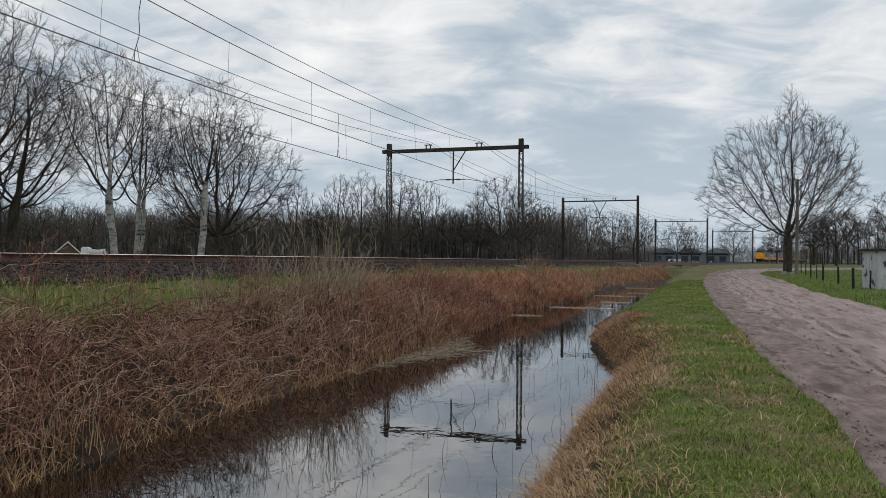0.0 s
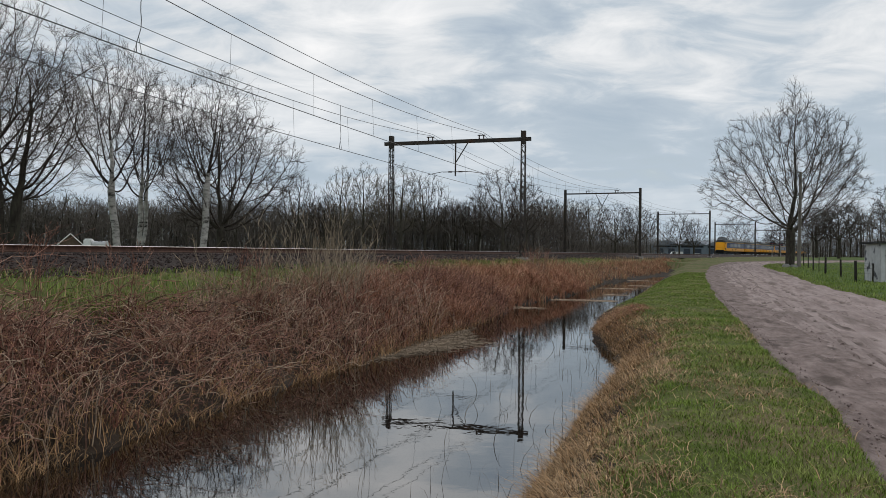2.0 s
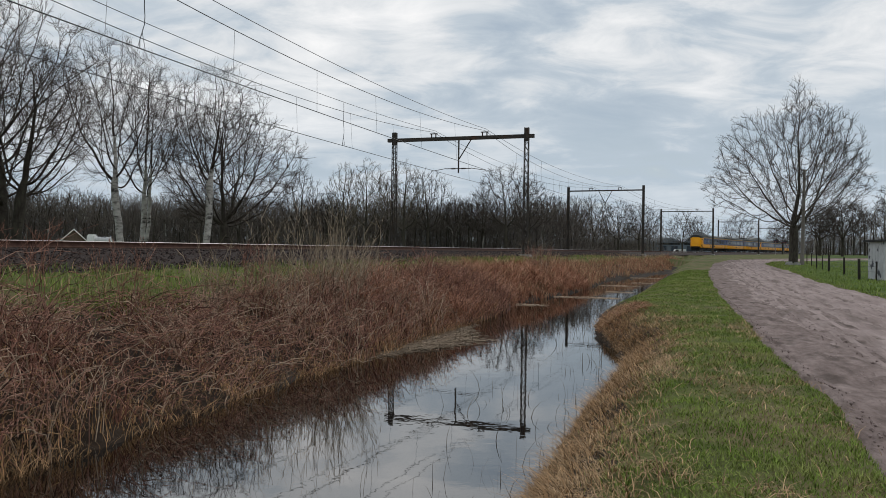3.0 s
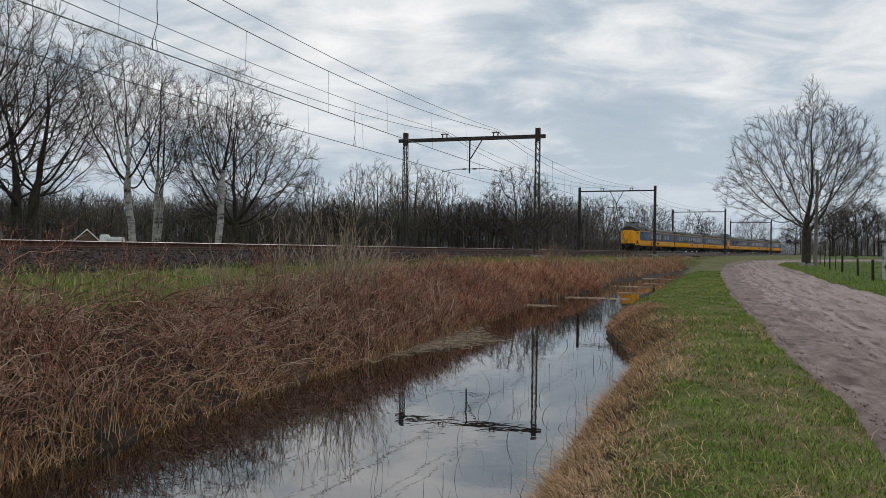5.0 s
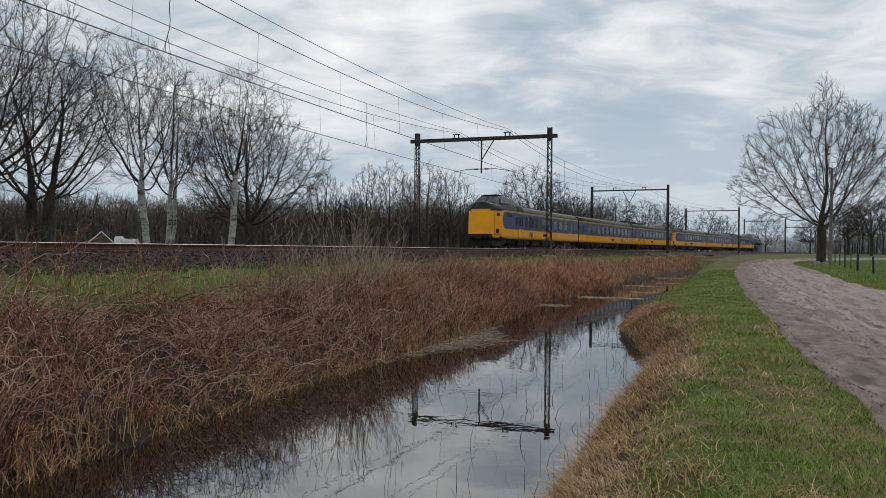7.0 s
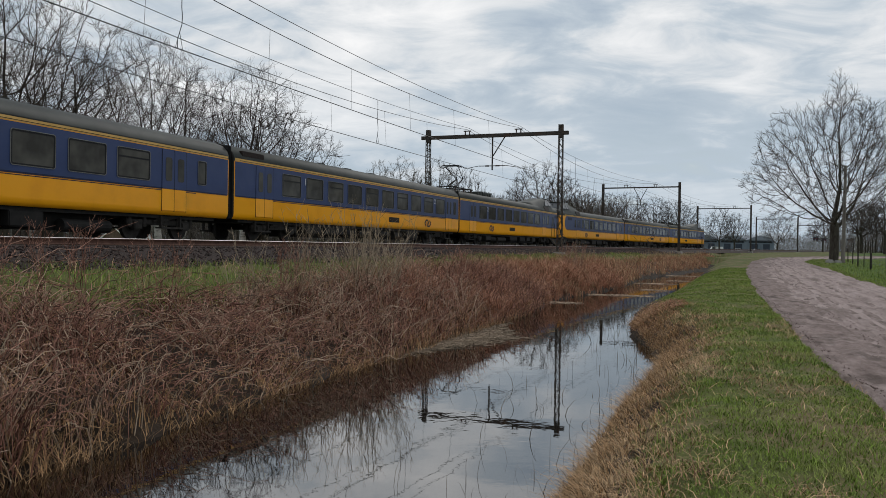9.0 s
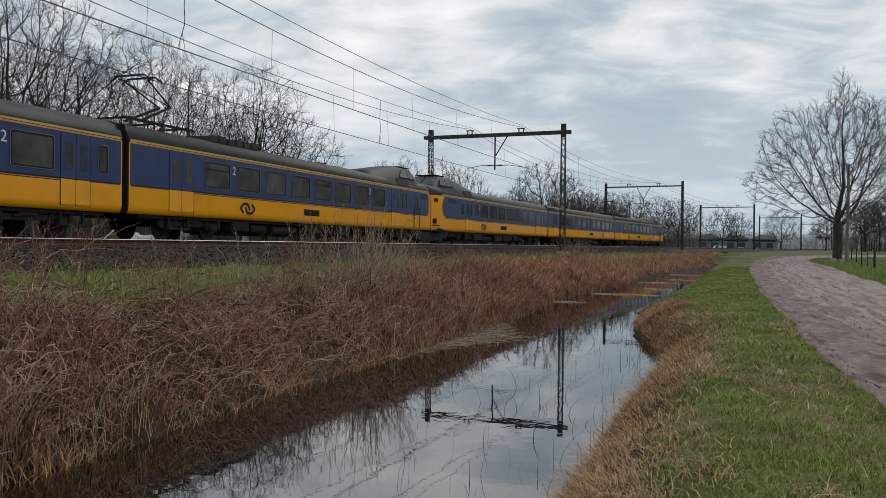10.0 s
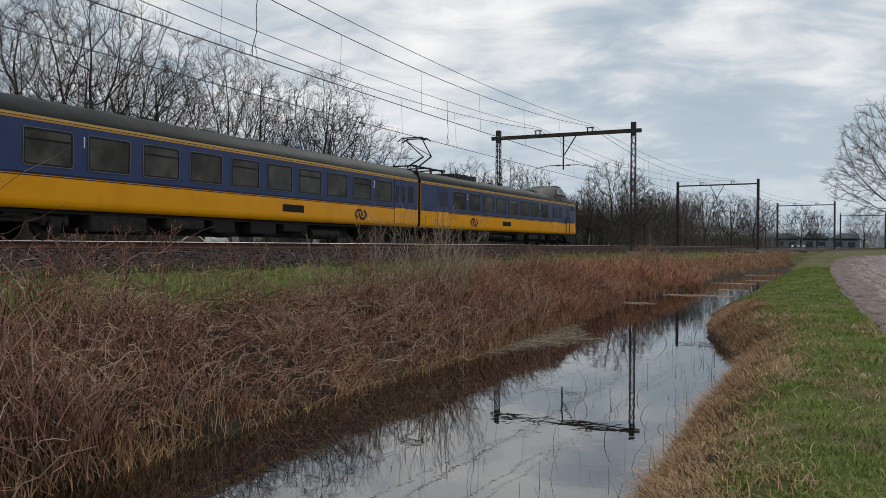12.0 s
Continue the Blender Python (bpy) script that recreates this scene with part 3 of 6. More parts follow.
def build_portal(s, lattice, vee, beam_h):
    x, y = rail_xy(s)
    p = empty("overhead_line_portal", pose(x, y, 0, 0, 0, -math.degrees(heading(s))))
    tagged(p, "dark steel overhead line portal spanning both tracks" + (" with lattice posts" if lattice else ""), "catenary portal", group="overhead line portals")
    I = Matrix.Identity(4)
    for sg in (-1, 1):
        bm = bmesh.new()
        mast(bm, sg * SPAN / 2, 0, 1.75, TOP if sg > 0 else TOP - 0.05, 0.34 if lattice else 0.3, lattice, I)
        if lattice:
            box(bm, sg * SPAN / 2 - 0.15, sg * SPAN / 2 + 0.15, -0.15, 0.15, BEAM - 0.35, TOP - 0.02, 0.01)
        part("post", bm, M["steel"], p)
        bm = bmesh.new()
        box(bm, sg * SPAN / 2 - 0.42, sg * SPAN / 2 + 0.42, -0.42, 0.42, 1.45, 2.05, 0.05)
        part("footing", bm, M["concrete"], p, "low concrete footing")
    bm = bmesh.new()
    e = SPAN / 2 + (0.55 if lattice else 0.15)
    for z in (-beam_h / 2, beam_h / 2 - 0.03):
        box(bm, -e, e, -0.14, 0.14, BEAM + z, BEAM + z + 0.03)
    box(bm, -e, e, -0.13, -0.1, BEAM - beam_h / 2 + 0.03, BEAM + beam_h / 2 - 0.03)
    box(bm, -e, e, 0.1, 0.13, BEAM - beam_h / 2 + 0.03, BEAM + beam_h / 2 - 0.03)
    part("beam", bm, M["steel"], p)
    for o in (-2.0, 2.0):
        bm = bmesh.new()
        zt = BEAM + beam_h / 2
        for a in (-0.17, 0.17):
            rod(bm, (o + a, 0, zt), (o + a, 0, zt + 0.26), 0.05)
        box(bm, o - 0.3, o + 0.3, -0.05, 0.05, zt + 0.24, zt + 0.31, 0.01)
        part("wire_support", bm, M["insulator"], p, "small insulator bridge on the beam")
    bm = bmesh.new()
    low = EYE + 5.75
    if vee:
        rod(bm, (-0.9, 0, BEAM - beam_h / 2), (0, 0, low + 0.75), 0.045)
        rod(bm, (0.9, 0, BEAM - beam_h / 2), (0, 0, low + 0.75), 0.045)
        rod(bm, (0, 0, low + 0.85), (0, 0, low - 0.05), 0.05)
    else:
        rod(bm, (0, 0, BEAM - beam_h / 2), (0, 0, low - 0.1), 0.06)
        rod(bm, (0.95, 0, BEAM - beam_h / 2), (0.05, 0, low + 0.95), 0.045)
    part("drop_post", bm, M["steel"], p)
    for sg in (-1, 1):
        bm = bmesh.new()
        rod(bm, (sg * 0.06, 0, low + 0.22), (sg * 1.0, 0, low + 0.22), 0.03)
        rod(bm, (sg * 0.25, 0, low + 0.22), (sg * 0.55, 0, low + 0.22), 0.055)
        rod(bm, (sg * 1.0, 0, low + 0.24), (sg * 2.15, 0, low + 0.05), 0.022)
        part("steady_arm", bm, M["insulator"], p)


def wire_run(o, fn, r, s0, s1, step=1.0):
    ss = np.arange(s0, s1 + 0.01, step)
    pts = np.array([(*rail_xy(s, o(s) if callable(o) else o), fn(s)) for s in ss])
    return tubes(pts[:-1], pts[1:], np.full(len(pts) - 1, r), np.full(len(pts) - 1, r), 5)


def sag(top, drop):
    def fn(s):
        for a, b in zip((-117.0,) + PORTALS[:-1], PORTALS):
            if a <= s <= b:
                t = (s - a) / (b - a)
                return top - 4 * drop * t * (1 - t)
        return top
    return fn


def build_wires():
    zc = EYE + 5.8
    for o, word in ((2.0, "near"), (-2.0, "far")):
        w = empty("overhead_wires")
        tagged(w, "dark overhead wires with thin droppers above the track", "overhead wires", group="overhead wires")
        zig = lambda s, o=o: o + 0.2 * math.cos(s * math.pi / 58)
        contact = lambda s: zc
        carry = sag(EYE + 8.74, 1.16)
        feeder = sag(EYE + 8.84, 0.66)
        V, F = wire_run(zig, contact, 0.018, -110, 360)
        raw("contact_wire", V, F, M["wire"], w)
        V, F = wire_run(o, carry, 0.016, -110, 360)
        raw("carrying_wire", V, F, M["wire"], w)
        V, F = wire_run(o + 0.12, feeder, 0.014, -110, 360)
        raw("feeder_wire", V, F, M["wire"], w)
        for pa, pb in zip(PORTALS[:5], PORTALS[1:6]):
            for i in range(int((pb - pa - 4) / 6.53)):
                s = pb - (7.0 if o > 0 else 7.9) - 6.53 * i
                p, q = (*rail_xy(s, o), carry(s)), (*rail_xy(s, zig(s)), zc)
                V, F = tubes([p], [q], [0.006], [0.006], 4)
                raw("dropper", V, F, M["wire"], w)
            # the thicker current link from the feeder to the contact wire, slack at its foot
            s = pb - (38.1 if o > 0 else 15.6)
            top = feeder(s)
            pts = [(*rail_xy(s + 0.10 * math.sin(k * 1.2) * k / 10, o + 0.12 + (zig(s) - o - 0.12) * k / 10), top + (zc - top) * k / 10) for k in range(11)]
            V, F = tubes(pts[:-1], pts[1:], [0.013] * 10, [0.013] * 10, 4)
            raw("current_link", V, F, M["wire"], w)
            V, F = tubes([pts[8], pts[8]], [(*rail_xy(s - 0.16, zig(s)), zc), (*rail_xy(s + 0.2, zig(s)), zc)], [0.009] * 2, [0.009] * 2, 4)
            raw("current_link_tail", V, F, M["wire"], w)


build_ground()
build_water()
build_road()
build_railway()
build_wires()
for k, s in enumerate(PORTALS):
    build_portal(s, k < 2, k >= 2, 0.26 if k < 2 else 0.16)


# ---- train: local x runs back from the nose, y to the far side, z up from the rail ----
HALF, SILL, BAND, STRIPE, CROWN = 1.39, 0.85, 1.75, 3.13, 3.89
SHELL = ((1.30, SILL), (1.37, 0.97), (HALF, 1.1), (HALF, STRIPE), (1.385, 3.28), (1.32, 3.44), (1.12, 3.65), (0.74, 3.80), (0.36, 3.87), (0.0, CROWN))


def shell(x_cuts, x_scale, nose=0):
    """Lofted car body. x_scale: how far the section is drawn in at each cut. Slots: 0 yellow, 1 roof."""
    ring = [(-y, z) for y, z in SHELL] + [(y, z) for y, z in SHELL[::-1][1:]]
    k = len(ring)
    bm = bmesh.new()
    rows = []
    for x, sc in zip(x_cuts, x_scale):
        # the nose leans back as it rises
        lean = nose * (0.08 if nose > 0 else 0.28) if sc < 0.999 and nose and (x < 1 if nose > 0 else x > 20) else 0.0
        rows.append([bm.verts.new((x + lean * max(z - 1.0, 0) * (1 - sc) / 0.1 * 0.6, y * sc, z if z < 1.2 else 1.2 + (z - 1.2) * (0.97 + 0.03 * sc))) for y, z in ring])
    for a, b in zip(rows, rows[1:]):
        for j in range(k - 1):
            f = bm.faces.new((a[j], a[j + 1], b[j + 1], b[j]))
            zm = (ring[j][1] + ring[j + 1][1]) / 2
            f.material_index = 0 if zm < STRIPE + 0.05 else 1
            if (a is rows[0] and nose != 1) or (b is rows[-1] and nose != -1):
                f.material_index = 2
            f.smooth = True
        bm.faces.new((a[-1], a[0], b[0], b[-1])).material_index = 2
    for end, r in ((1, rows[0]), (-1, rows[-1])):
        # the flat end: a nose is painted up to the stripe and roof-coloured above, an end towards the next car is dark
        lo = [v for v, (y, z) in zip(r, ring) if z <= 3.29]
        hi = [v for v, (y, z) in zip(r, ring) if z >= 3.27]
        bm.faces.new(lo).material_index = 0 if end == nose else 2
        bm.faces.new(hi).material_index = 1 if end == nose else 2
    bmesh.ops.recalc_face_normals(bm, faces=bm.faces[:])
    return bm


CHEEK = ((-0.34, 0.60), (-0.30, 0.63), (-0.05, 0.75), (0.3, 0.86), (0.75, 0.935), (1.2, 0.98), (1.6, 1.0))


def on_cheek(bm, x0, back):
    """Lay a side plate of the nose onto its tapering cheek."""
    for v in bm.verts:
        f = np.interp((v.co.x - x0) * back, *zip(*CHEEK))
        v.co.y *= f if back > 0 else 1.0
    return bm


def plate(bm, pts, y, t):
    """A flat plate on the car's side from an outline in (x, z); y is the side's plane, t its thickness (outwards)."""
    sg = 1 if y > 0 else -1
    a = [bm.verts.new((x, y, z)) for x, z in pts]
    b = [bm.verts.new((x, y + sg * t, z)) for x, z in pts]
    n = len(pts)
    bm.faces.new(a)
    bm.faces.new(b)
    for i in range(n):
        bm.faces.new((a[i], a[(i + 1) % n], b[(i + 1) % n], b[i]))
    bmesh.ops.recalc_face_normals(bm, faces=bm.faces[:])
    return bm


def rounded(x0, x1, z0, z1, r, n=5, r_left=None, r_right=None):
    pts = []
    rl, rr = (r if r_left is None else r_left), (r if r_right is None else r_right)
    for cx, cz, rad, a0 in ((x1 - rr, z1 - rr, rr, 0), (x0 + rl, z1 - rl, rl, 90), (x0 + rl, z0 + rl, rl, 180), (x1 - rr, z0 + rr, rr, 270)):
        for i in range(n + 1):
            a = radians(a0 + 90 * i / n)
            pts.append((cx + rad * math.cos(a), cz + rad * math.sin(a)))
    return pts


def rim(bm, outer, inner, y, t):
    sg = 1 if y > 0 else -1
    A = [[bm.verts.new((x, yy, z)) for x, z in pts] for pts, yy in ((outer, y), (outer, y + sg * t), (inner, y + sg * t), (inner, y))]
    n = len(outer)
    for r0, r1 in zip(A, A[1:]):
        for i in range(n):
            bm.faces.new((r0[i], r0[(i + 1) % n], r1[(i + 1) % n], r1[i]))
    bmesh.ops.recalc_face_normals(bm, faces=bm.faces[:])
    return bm


def side_window(car, side, x0, x1, z0, z1, split=False, r=0.09):
    y = side * (HALF + 0.008)
    w = part("window", rim(bmesh.new(), rounded(x0, x1, z0, z1, r), rounded(x0 + 0.05, x1 - 0.05, z0 + 0.05, z1 - 0.05, max(r - 0.04, 0.02)), y, 0.016), M["rubber"], car)
    part("pane", plate(bmesh.new(), rounded(x0 + 0.05, x1 - 0.05, z0 + 0.05, z1 - 0.05, max(r - 0.04, 0.02)), y, 0.005), M["pane"], w)
    part("trim", rim(bmesh.new(), rounded(x0 - 0.015, x1 + 0.015, z0 - 0.015, z1 + 0.015, r), rounded(x0 + 0.005, x1 - 0.005, z0 + 0.005, z1 - 0.005, max(r - 0.015, 0.02)), y - side * 0.001, 0.02), M["alu"], w)
    if split:
        zz = z1 - 0.32 * (z1 - z0)
        part("sash_bar", plate(bmesh.new(), [(x0 + 0.05, zz), (x1 - 0.05, zz), (x1 - 0.05, zz + 0.05), (x0 + 0.05, zz + 0.05)], y, 0.014), M["rubber"], w)


def side_door(car, side, x0, x1):
    """A folding double door: seam lines, two narrow panes, a step below."""
    y = side * (HALF + 0.008)
    xm = (x0 + x1) / 2
    for a, b in ((x0, xm - 0.012), (xm + 0.012, x1)):
        d = part("door_leaf", plate(bmesh.new(), rounded(a, b, SILL + 0.16, BAND - 0.01, 0.02), y, 0.012), M["yellow"], car)
        part("upper_panel", plate(bmesh.new(), rounded(a, b, BAND + 0.01, 3.06, 0.05), y, 0.012), M["blue"], d)
        part("pane", plate(bmesh.new(), rounded(a + 0.17, b - 0.12, 2.02, 2.83, 0.1), y, 0.02), M["pane"], d)
    s = bmesh.new()
    for xx in (x0 - 0.02, xm - 0.012, x1):
        box(s, xx, xx + 0.022, min(y, y + side * 0.008), max(y, y + side * 0.008), SILL + 0.12, 3.08)
    part("door_seam", s, M["rubber"], car)
    s = bmesh.new()
    box(s, x0 + 0.05, x1 - 0.05, min(side * 1.1, side * 1.36), max(side * 1.1, side * 1.36), 0.38, 0.44)
    box(s, x0 + 0.1, x0 + 0.16, min(side * 1.2, side * 1.3), max(side * 1.2, side * 1.3), 0.4, 0.8)
    box(s, x1 - 0.16, x1 - 0.1, min(side * 1.2, side * 1.3), max(side * 1.2, side * 1.3), 0.4, 0.8)
    part("door_step", s, M["bogie"], car)


def digit(car, side, ch, x, z, size):
    cu = bpy.data.curves.new("class_digit", "FONT")
    cu.body, cu.size, cu.extrude, cu.align_x = ch, size, 0.003, "CENTER"
    tmp = bpy.data.objects.new("tmp", cu)
    me = bpy.data.meshes.new_from_object(tmp)
    bpy.data.objects.remove(tmp)
    me.materials.clear()
    me.materials.append(M["white"])
    ob = new("class_digit", me)
    ob.parent = car
    ob.matrix_local = pose(x, side * (HALF + 0.02), z, 90, 0, 0 if side < 0 else 180)
    tagged(ob, "white class digit %s" % ch)


def emblem(car, side, x, z, w):
    """A plain dark mark of two bent bars."""
    y = side * (HALF + 0.008)
    t = 0.055 * w
    h = 0.36 * w
    bm = bmesh.new()
    for k in (1, -1):
        path = [(-0.5, 0.0), (-0.28, 1.0), (0.02, 1.0), (0.16, -0.35)]
        pts = [(x + k * a * w, z + k * b * h * 0.5) for a, b in path]
        for p, q in zip(pts, pts[1:]):
            d = Vector((q[0] - p[0], q[1] - p[1]))
            n = Vector((-d.y, d.x)).normalized() * t
            plate(bm, [(p[0] + n.x, p[1] + n.y), (q[0] + n.x, q[1] + n.y), (q[0] - n.x, q[1] - n.y), (p[0] - n.x, p[1] - n.y)], y + side * 0.001 * (k + 1), 0.006)
        p, q = pts[0], (x + k * -0.28 * w, z - k * 0.5 * h)
        d = Vector((q[0] - p[0], q[1] - p[1]))
        n = Vector((-d.y, d.x)).normalized() * t
        plate(bm, [(p[0] + n.x, p[1] + n.y), (q[0] + n.x, q[1] + n.y), (q[0] - n.x, q[1] - n.y), (p[0] - n.x, p[1] - n.y)], y + side * 0.003, 0.006)
    part("emblem", bm, M["logo"], car, "plain dark blue mark of two bent bars")


def wheel_mesh():
    bm = bmesh.new()
    rod(bm, (0, -0.065, 0.46), (0, 0.065, 0.46), 0.46, n=24)
    rod(bm, (0, -0.1, 0.46), (0, 0.1, 0.46), 0.14, n=12)
    return bm


def bogie(car, x):
    bm = bmesh.new()
    for sg in (-1, 1):
        box(bm, x - 1.75, x + 1.75, sg * 1.02 - 0.06, sg * 1.02 + 0.06, 0.5, 0.68, 0.02)
        for a in (-1.25, 1.25):
            box(bm, x + a - 0.2, x + a + 0.2, sg * 1.06 - 0.1, sg * 1.06 + 0.1, 0.33, 0.62, 0.03)
            for b in (-0.36, 0.36):
                rod(bm, (x + a + b, sg * 1.06, 0.42), (x + a + b, sg * 1.06, 0.78), 0.085, n=10)
        rod(bm, (x - 0.5, sg * 1.12, 0.62), (x + 0.6, sg * 1.12, 0.74), 0.04)
        box(bm, x - 0.35, x + 0.35, sg * 1.0 - 0.16, sg * 1.0 + 0.16, 0.62, 0.84, 0.03)
    box(bm, x - 0.3, x + 0.3, -1.0, 1.0, 0.5, 0.7, 0.02)
    b = part("bogie", bm, M["bogie"], car, "dark steel bogie")
    for a in (-1.25, 1.25):
        for sg in (-1, 1):
            bw = wheel_mesh()
            bmesh.ops.translate(bw, vec=(x + a, sg * 0.78, 0), verts=bw.verts)
            part("wheel", bw, M["bogie"], b)


def underframe(car, x0, x1, seed):
    rng = random.Random(seed)
    bm = bmesh.new()
    box(bm, x0 - 5.2, x1 + 5.2, -1.2, 1.2, 0.74, 0.88)
    # added dark block, fills the gap where daylight showed beneath the floor
    box(bm, x0, x1, -0.72, 0.72, 0.24, 0.739)
    part("underframe", bm, M["cloth_dark"], car)
    x = x0
    while x < x1 - 0.8:
        w = rng.uniform(0.8, 2.2)
        d = rng.uniform(0.28, 0.45)
        for sg in (-1, 1):
            bm = bmesh.new()
            if rng.random() < 0.3:
                rod(bm, (x, sg * 0.95, d + 0.1), (min(x + w, x1), sg * 0.95, d + 0.1), 0.2, n=14)
            else:
                box(bm, x, min(x + w, x1), sg * 1.0 - 0.24, sg * 1.0 + 0.24, d, 0.735, 0.03)
            part("equipment_box", bm, M["bogie"] if rng.random() < 0.4 else M["cloth_dark"], car)
        x += w + rng.uniform(0.2, 0.9)


def roof_gear(car, L, seed):
    rng = random.Random(seed)
    for x in np.arange(9.0, L - 9, 2.9):
        bm = box(bmesh.new(), x - 0.35, x + 0.35, -0.28, 0.28, CROWN - 0.06, CROWN + 0.05, 0.03)
        part("roof_vent", bm, M["roof_grey"], car)


def car_base(L, blue0, blue1, r0, r1, cuts, scales, nose=0):
    car = empty("train_car")
    body = part("body", shell(cuts, scales, nose), [M["yellow"], M["roof_grey"], M["cloth_dark"]], car)
    for side in (-1, 1):
        y = side * (HALF + 0.001)
        pts = rounded(blue0, blue1, BAND, STRIPE - 0.02, 0.02, 8, r0, r1)
        part("blue_band", plate(bmesh.new(), pts, y, 0.006), M["blue"], car, "blue painted window band")
        part("stripe", plate(bmesh.new(), rounded(max(blue0 - 0.1, 0.1), blue1, STRIPE, STRIPE + 0.115, 0.01, 1), y, 0.007), M["gold"], car, "dull gold stripe below the roof")
        part("line", plate(bmesh.new(), [(max(blue0, 2.0), BAND - 0.07), (blue1 - 2, BAND - 0.07), (blue1 - 2, BAND - 0.045), (max(blue0, 2.0), BAND - 0.045)], y, 0.005), M["logo"], car)
        part("stripe_line", plate(bmesh.new(), [(max(blue0, 0.4), STRIPE + 0.028), (blue1, STRIPE + 0.028), (blue1, STRIPE + 0.045), (max(blue0, 0.4), STRIPE + 0.045)], y, 0.010), M["grille"], car)
        part("band_edge", plate(bmesh.new(), [(blue0 + max(r0, 0.05), BAND - 0.02), (blue1 - max(r1, 0.05), BAND - 0.02), (blue1 - max(r1, 0.05), BAND + 0.03), (blue0 + max(r0, 0.05), BAND + 0.03)], y, 0.009), M["logo"], car)
        # gutter along the roof's edge
        bm = box(bmesh.new(), 0.4, L - 0.4, min(side * 1.37, side * 1.40), max(side * 1.37, side * 1.40), STRIPE + 0.125, STRIPE + 0.155)
        part("gutter", bm, M["roof_grey"], car)
    return car


def grille(car, x0, x1):
    for side in (-1, 1):
        g = part("grille", plate(bmesh.new(), rounded(x0, x1, 1.2, 1.48, 0.02, 1), side * (HALF + 0.001), 0.007), M["grille"], car, "dark louvred grille")
        bm = bmesh.new()
        for k in range(4):
            z = 1.24 + 0.06 * k
            y0, y1 = sorted((side * (HALF + 0.008), side * (HALF + 0.02)))
            box(bm, x0 + 0.03, x1 - 0.03, y0, y1, z, z + 0.02)
        part("louvre", bm, M["bogie"], g)


def cab(car, x0, back):
    """The raised driver's cab. x0: the nose's place; back: +1 where the car runs back from it, -1 at a tail."""
    def X(u):
        return x0 + back * u
    # hood sections: u, half width at foot, half width at top, top height
    secs = ((0.24, 1.04, 0.90, 3.40), (0.42, 1.13, 0.96, 3.56), (0.95, 1.26, 1.0, 3.74), (2.1, 1.31, 0.82, 4.46), (2.4, 1.32, 0.80, 4.52), (3.9, 1.32, 0.80, 4.53),
            (4.7, 1.33, 0.84, 4.42), (5.9, 1.34, 0.88, 4.24), (7.4, 1.34, 0.88, 4.03), (9.0, 1.34, 0.84, 3.85))
    bm = bmesh.new()
    rows = []
    for u, wf, wt, zt in secs:
        zf = 3.26
        zm = zf + 0.42 * (zt - zf)
        ring = [(-wf, zf), (-wf * 0.97, zf + 0.22 * (zt - zf)), (-(wf * 0.55 + wt * 0.45), zm), (-wt, zt - 0.08), (-wt * 0.6, zt), (wt * 0.6, zt), (wt, zt - 0.08), (wf * 0.55 + wt * 0.45, zm), (wf * 0.97, zf + 0.22 * (zt - zf)), (wf, zf)]
        rows.append([bm.verts.new((X(u), y, z)) for y, z in ring])
    for a, b in zip(rows, rows[1:]):
        for j in range(len(a) - 1):
            bm.faces.new((a[j], a[j + 1], b[j + 1], b[j])).smooth = True
    bm.faces.new(rows[0])
    bm.faces.new(rows[-1])
    bmesh.ops.recalc_face_normals(bm, faces=bm.faces[:])
    hood = part("cab_hood", bm, M["roof_grey"], car, "grey raised driver's cab")
    # windscreen: three panes on the slope
    def quad(name, pts, parent, mat, label=""):
        b2 = bmesh.new()
        vs = [b2.verts.new(p) for p in pts]
        n = (Vector(pts[1]) - Vector(pts[0])).cross(Vector(pts[2]) - Vector(pts[0])).normalized()
        c = sum((Vector(p) for p in pts), Vector()) / 4
        if n.dot(c - Vector((X(2.5), 0, 3.6))) < 0:
            n = -n
        top = [b2.verts.new(Vector(p) + n * 0.03) for p in pts]
        b2.faces.new(top)
        for i in range(4):
            b2.faces.new((vs[i], vs[(i + 1) % 4], top[(i + 1) % 4], top[i]))
        bmesh.ops.recalc_face_normals(b2, faces=b2.faces[:])
        return part(name, b2, mat, parent, label)
    for a, b in ((-0.86, -0.06), (0.06, 0.86)):
        quad("windscreen", [(X(1.05), a * 1.08, 3.81), (X(1.05), b * 1.08, 3.81), (X(2.04), b * 0.84, 4.43), (X(2.04), a * 0.84, 4.43)], hood, M["screen"], "sloping cab windscreen")
    for sg in (-1, 1):
        quad("cab_side_window", [(X(1.75), sg * 1.115, 3.84), (X(2.9), sg * 1.115, 3.84), (X(2.85), sg * 0.89, 4.36), (X(2.3), sg * 0.89, 4.36)], hood, M["screen"])
        quad("cab_side_window", [(X(3.0), sg * 1.115, 3.84), (X(4.2), sg * 1.115, 3.84), (X(3.55), sg * 0.89, 4.37), (X(2.95), sg * 0.89, 4.37)], hood, M["screen"])
        # louvre box on the hood's flank
        lv = 5.7 if back > 0 else 3.4
        quad("hood_louvre", [(X(lv), sg * 1.355, 3.33), (X(lv + 1.55), sg * 1.355, 3.33), (X(lv + 1.55), sg * 1.19, 3.74), (X(lv), sg * 1.19, 3.74)], hood, M["grille"])
    bm = bmesh.new()
    box(bm, min(X(1.95), X(3.5)), max(X(1.95), X(3.5)), -0.74, 0.74, 4.50, 4.555, 0.02)
    part("cab_roof", bm, M["cloth_dark"], hood)
    # nose: skirt, buffer beam, coupler, lights
    bm = bmesh.new()
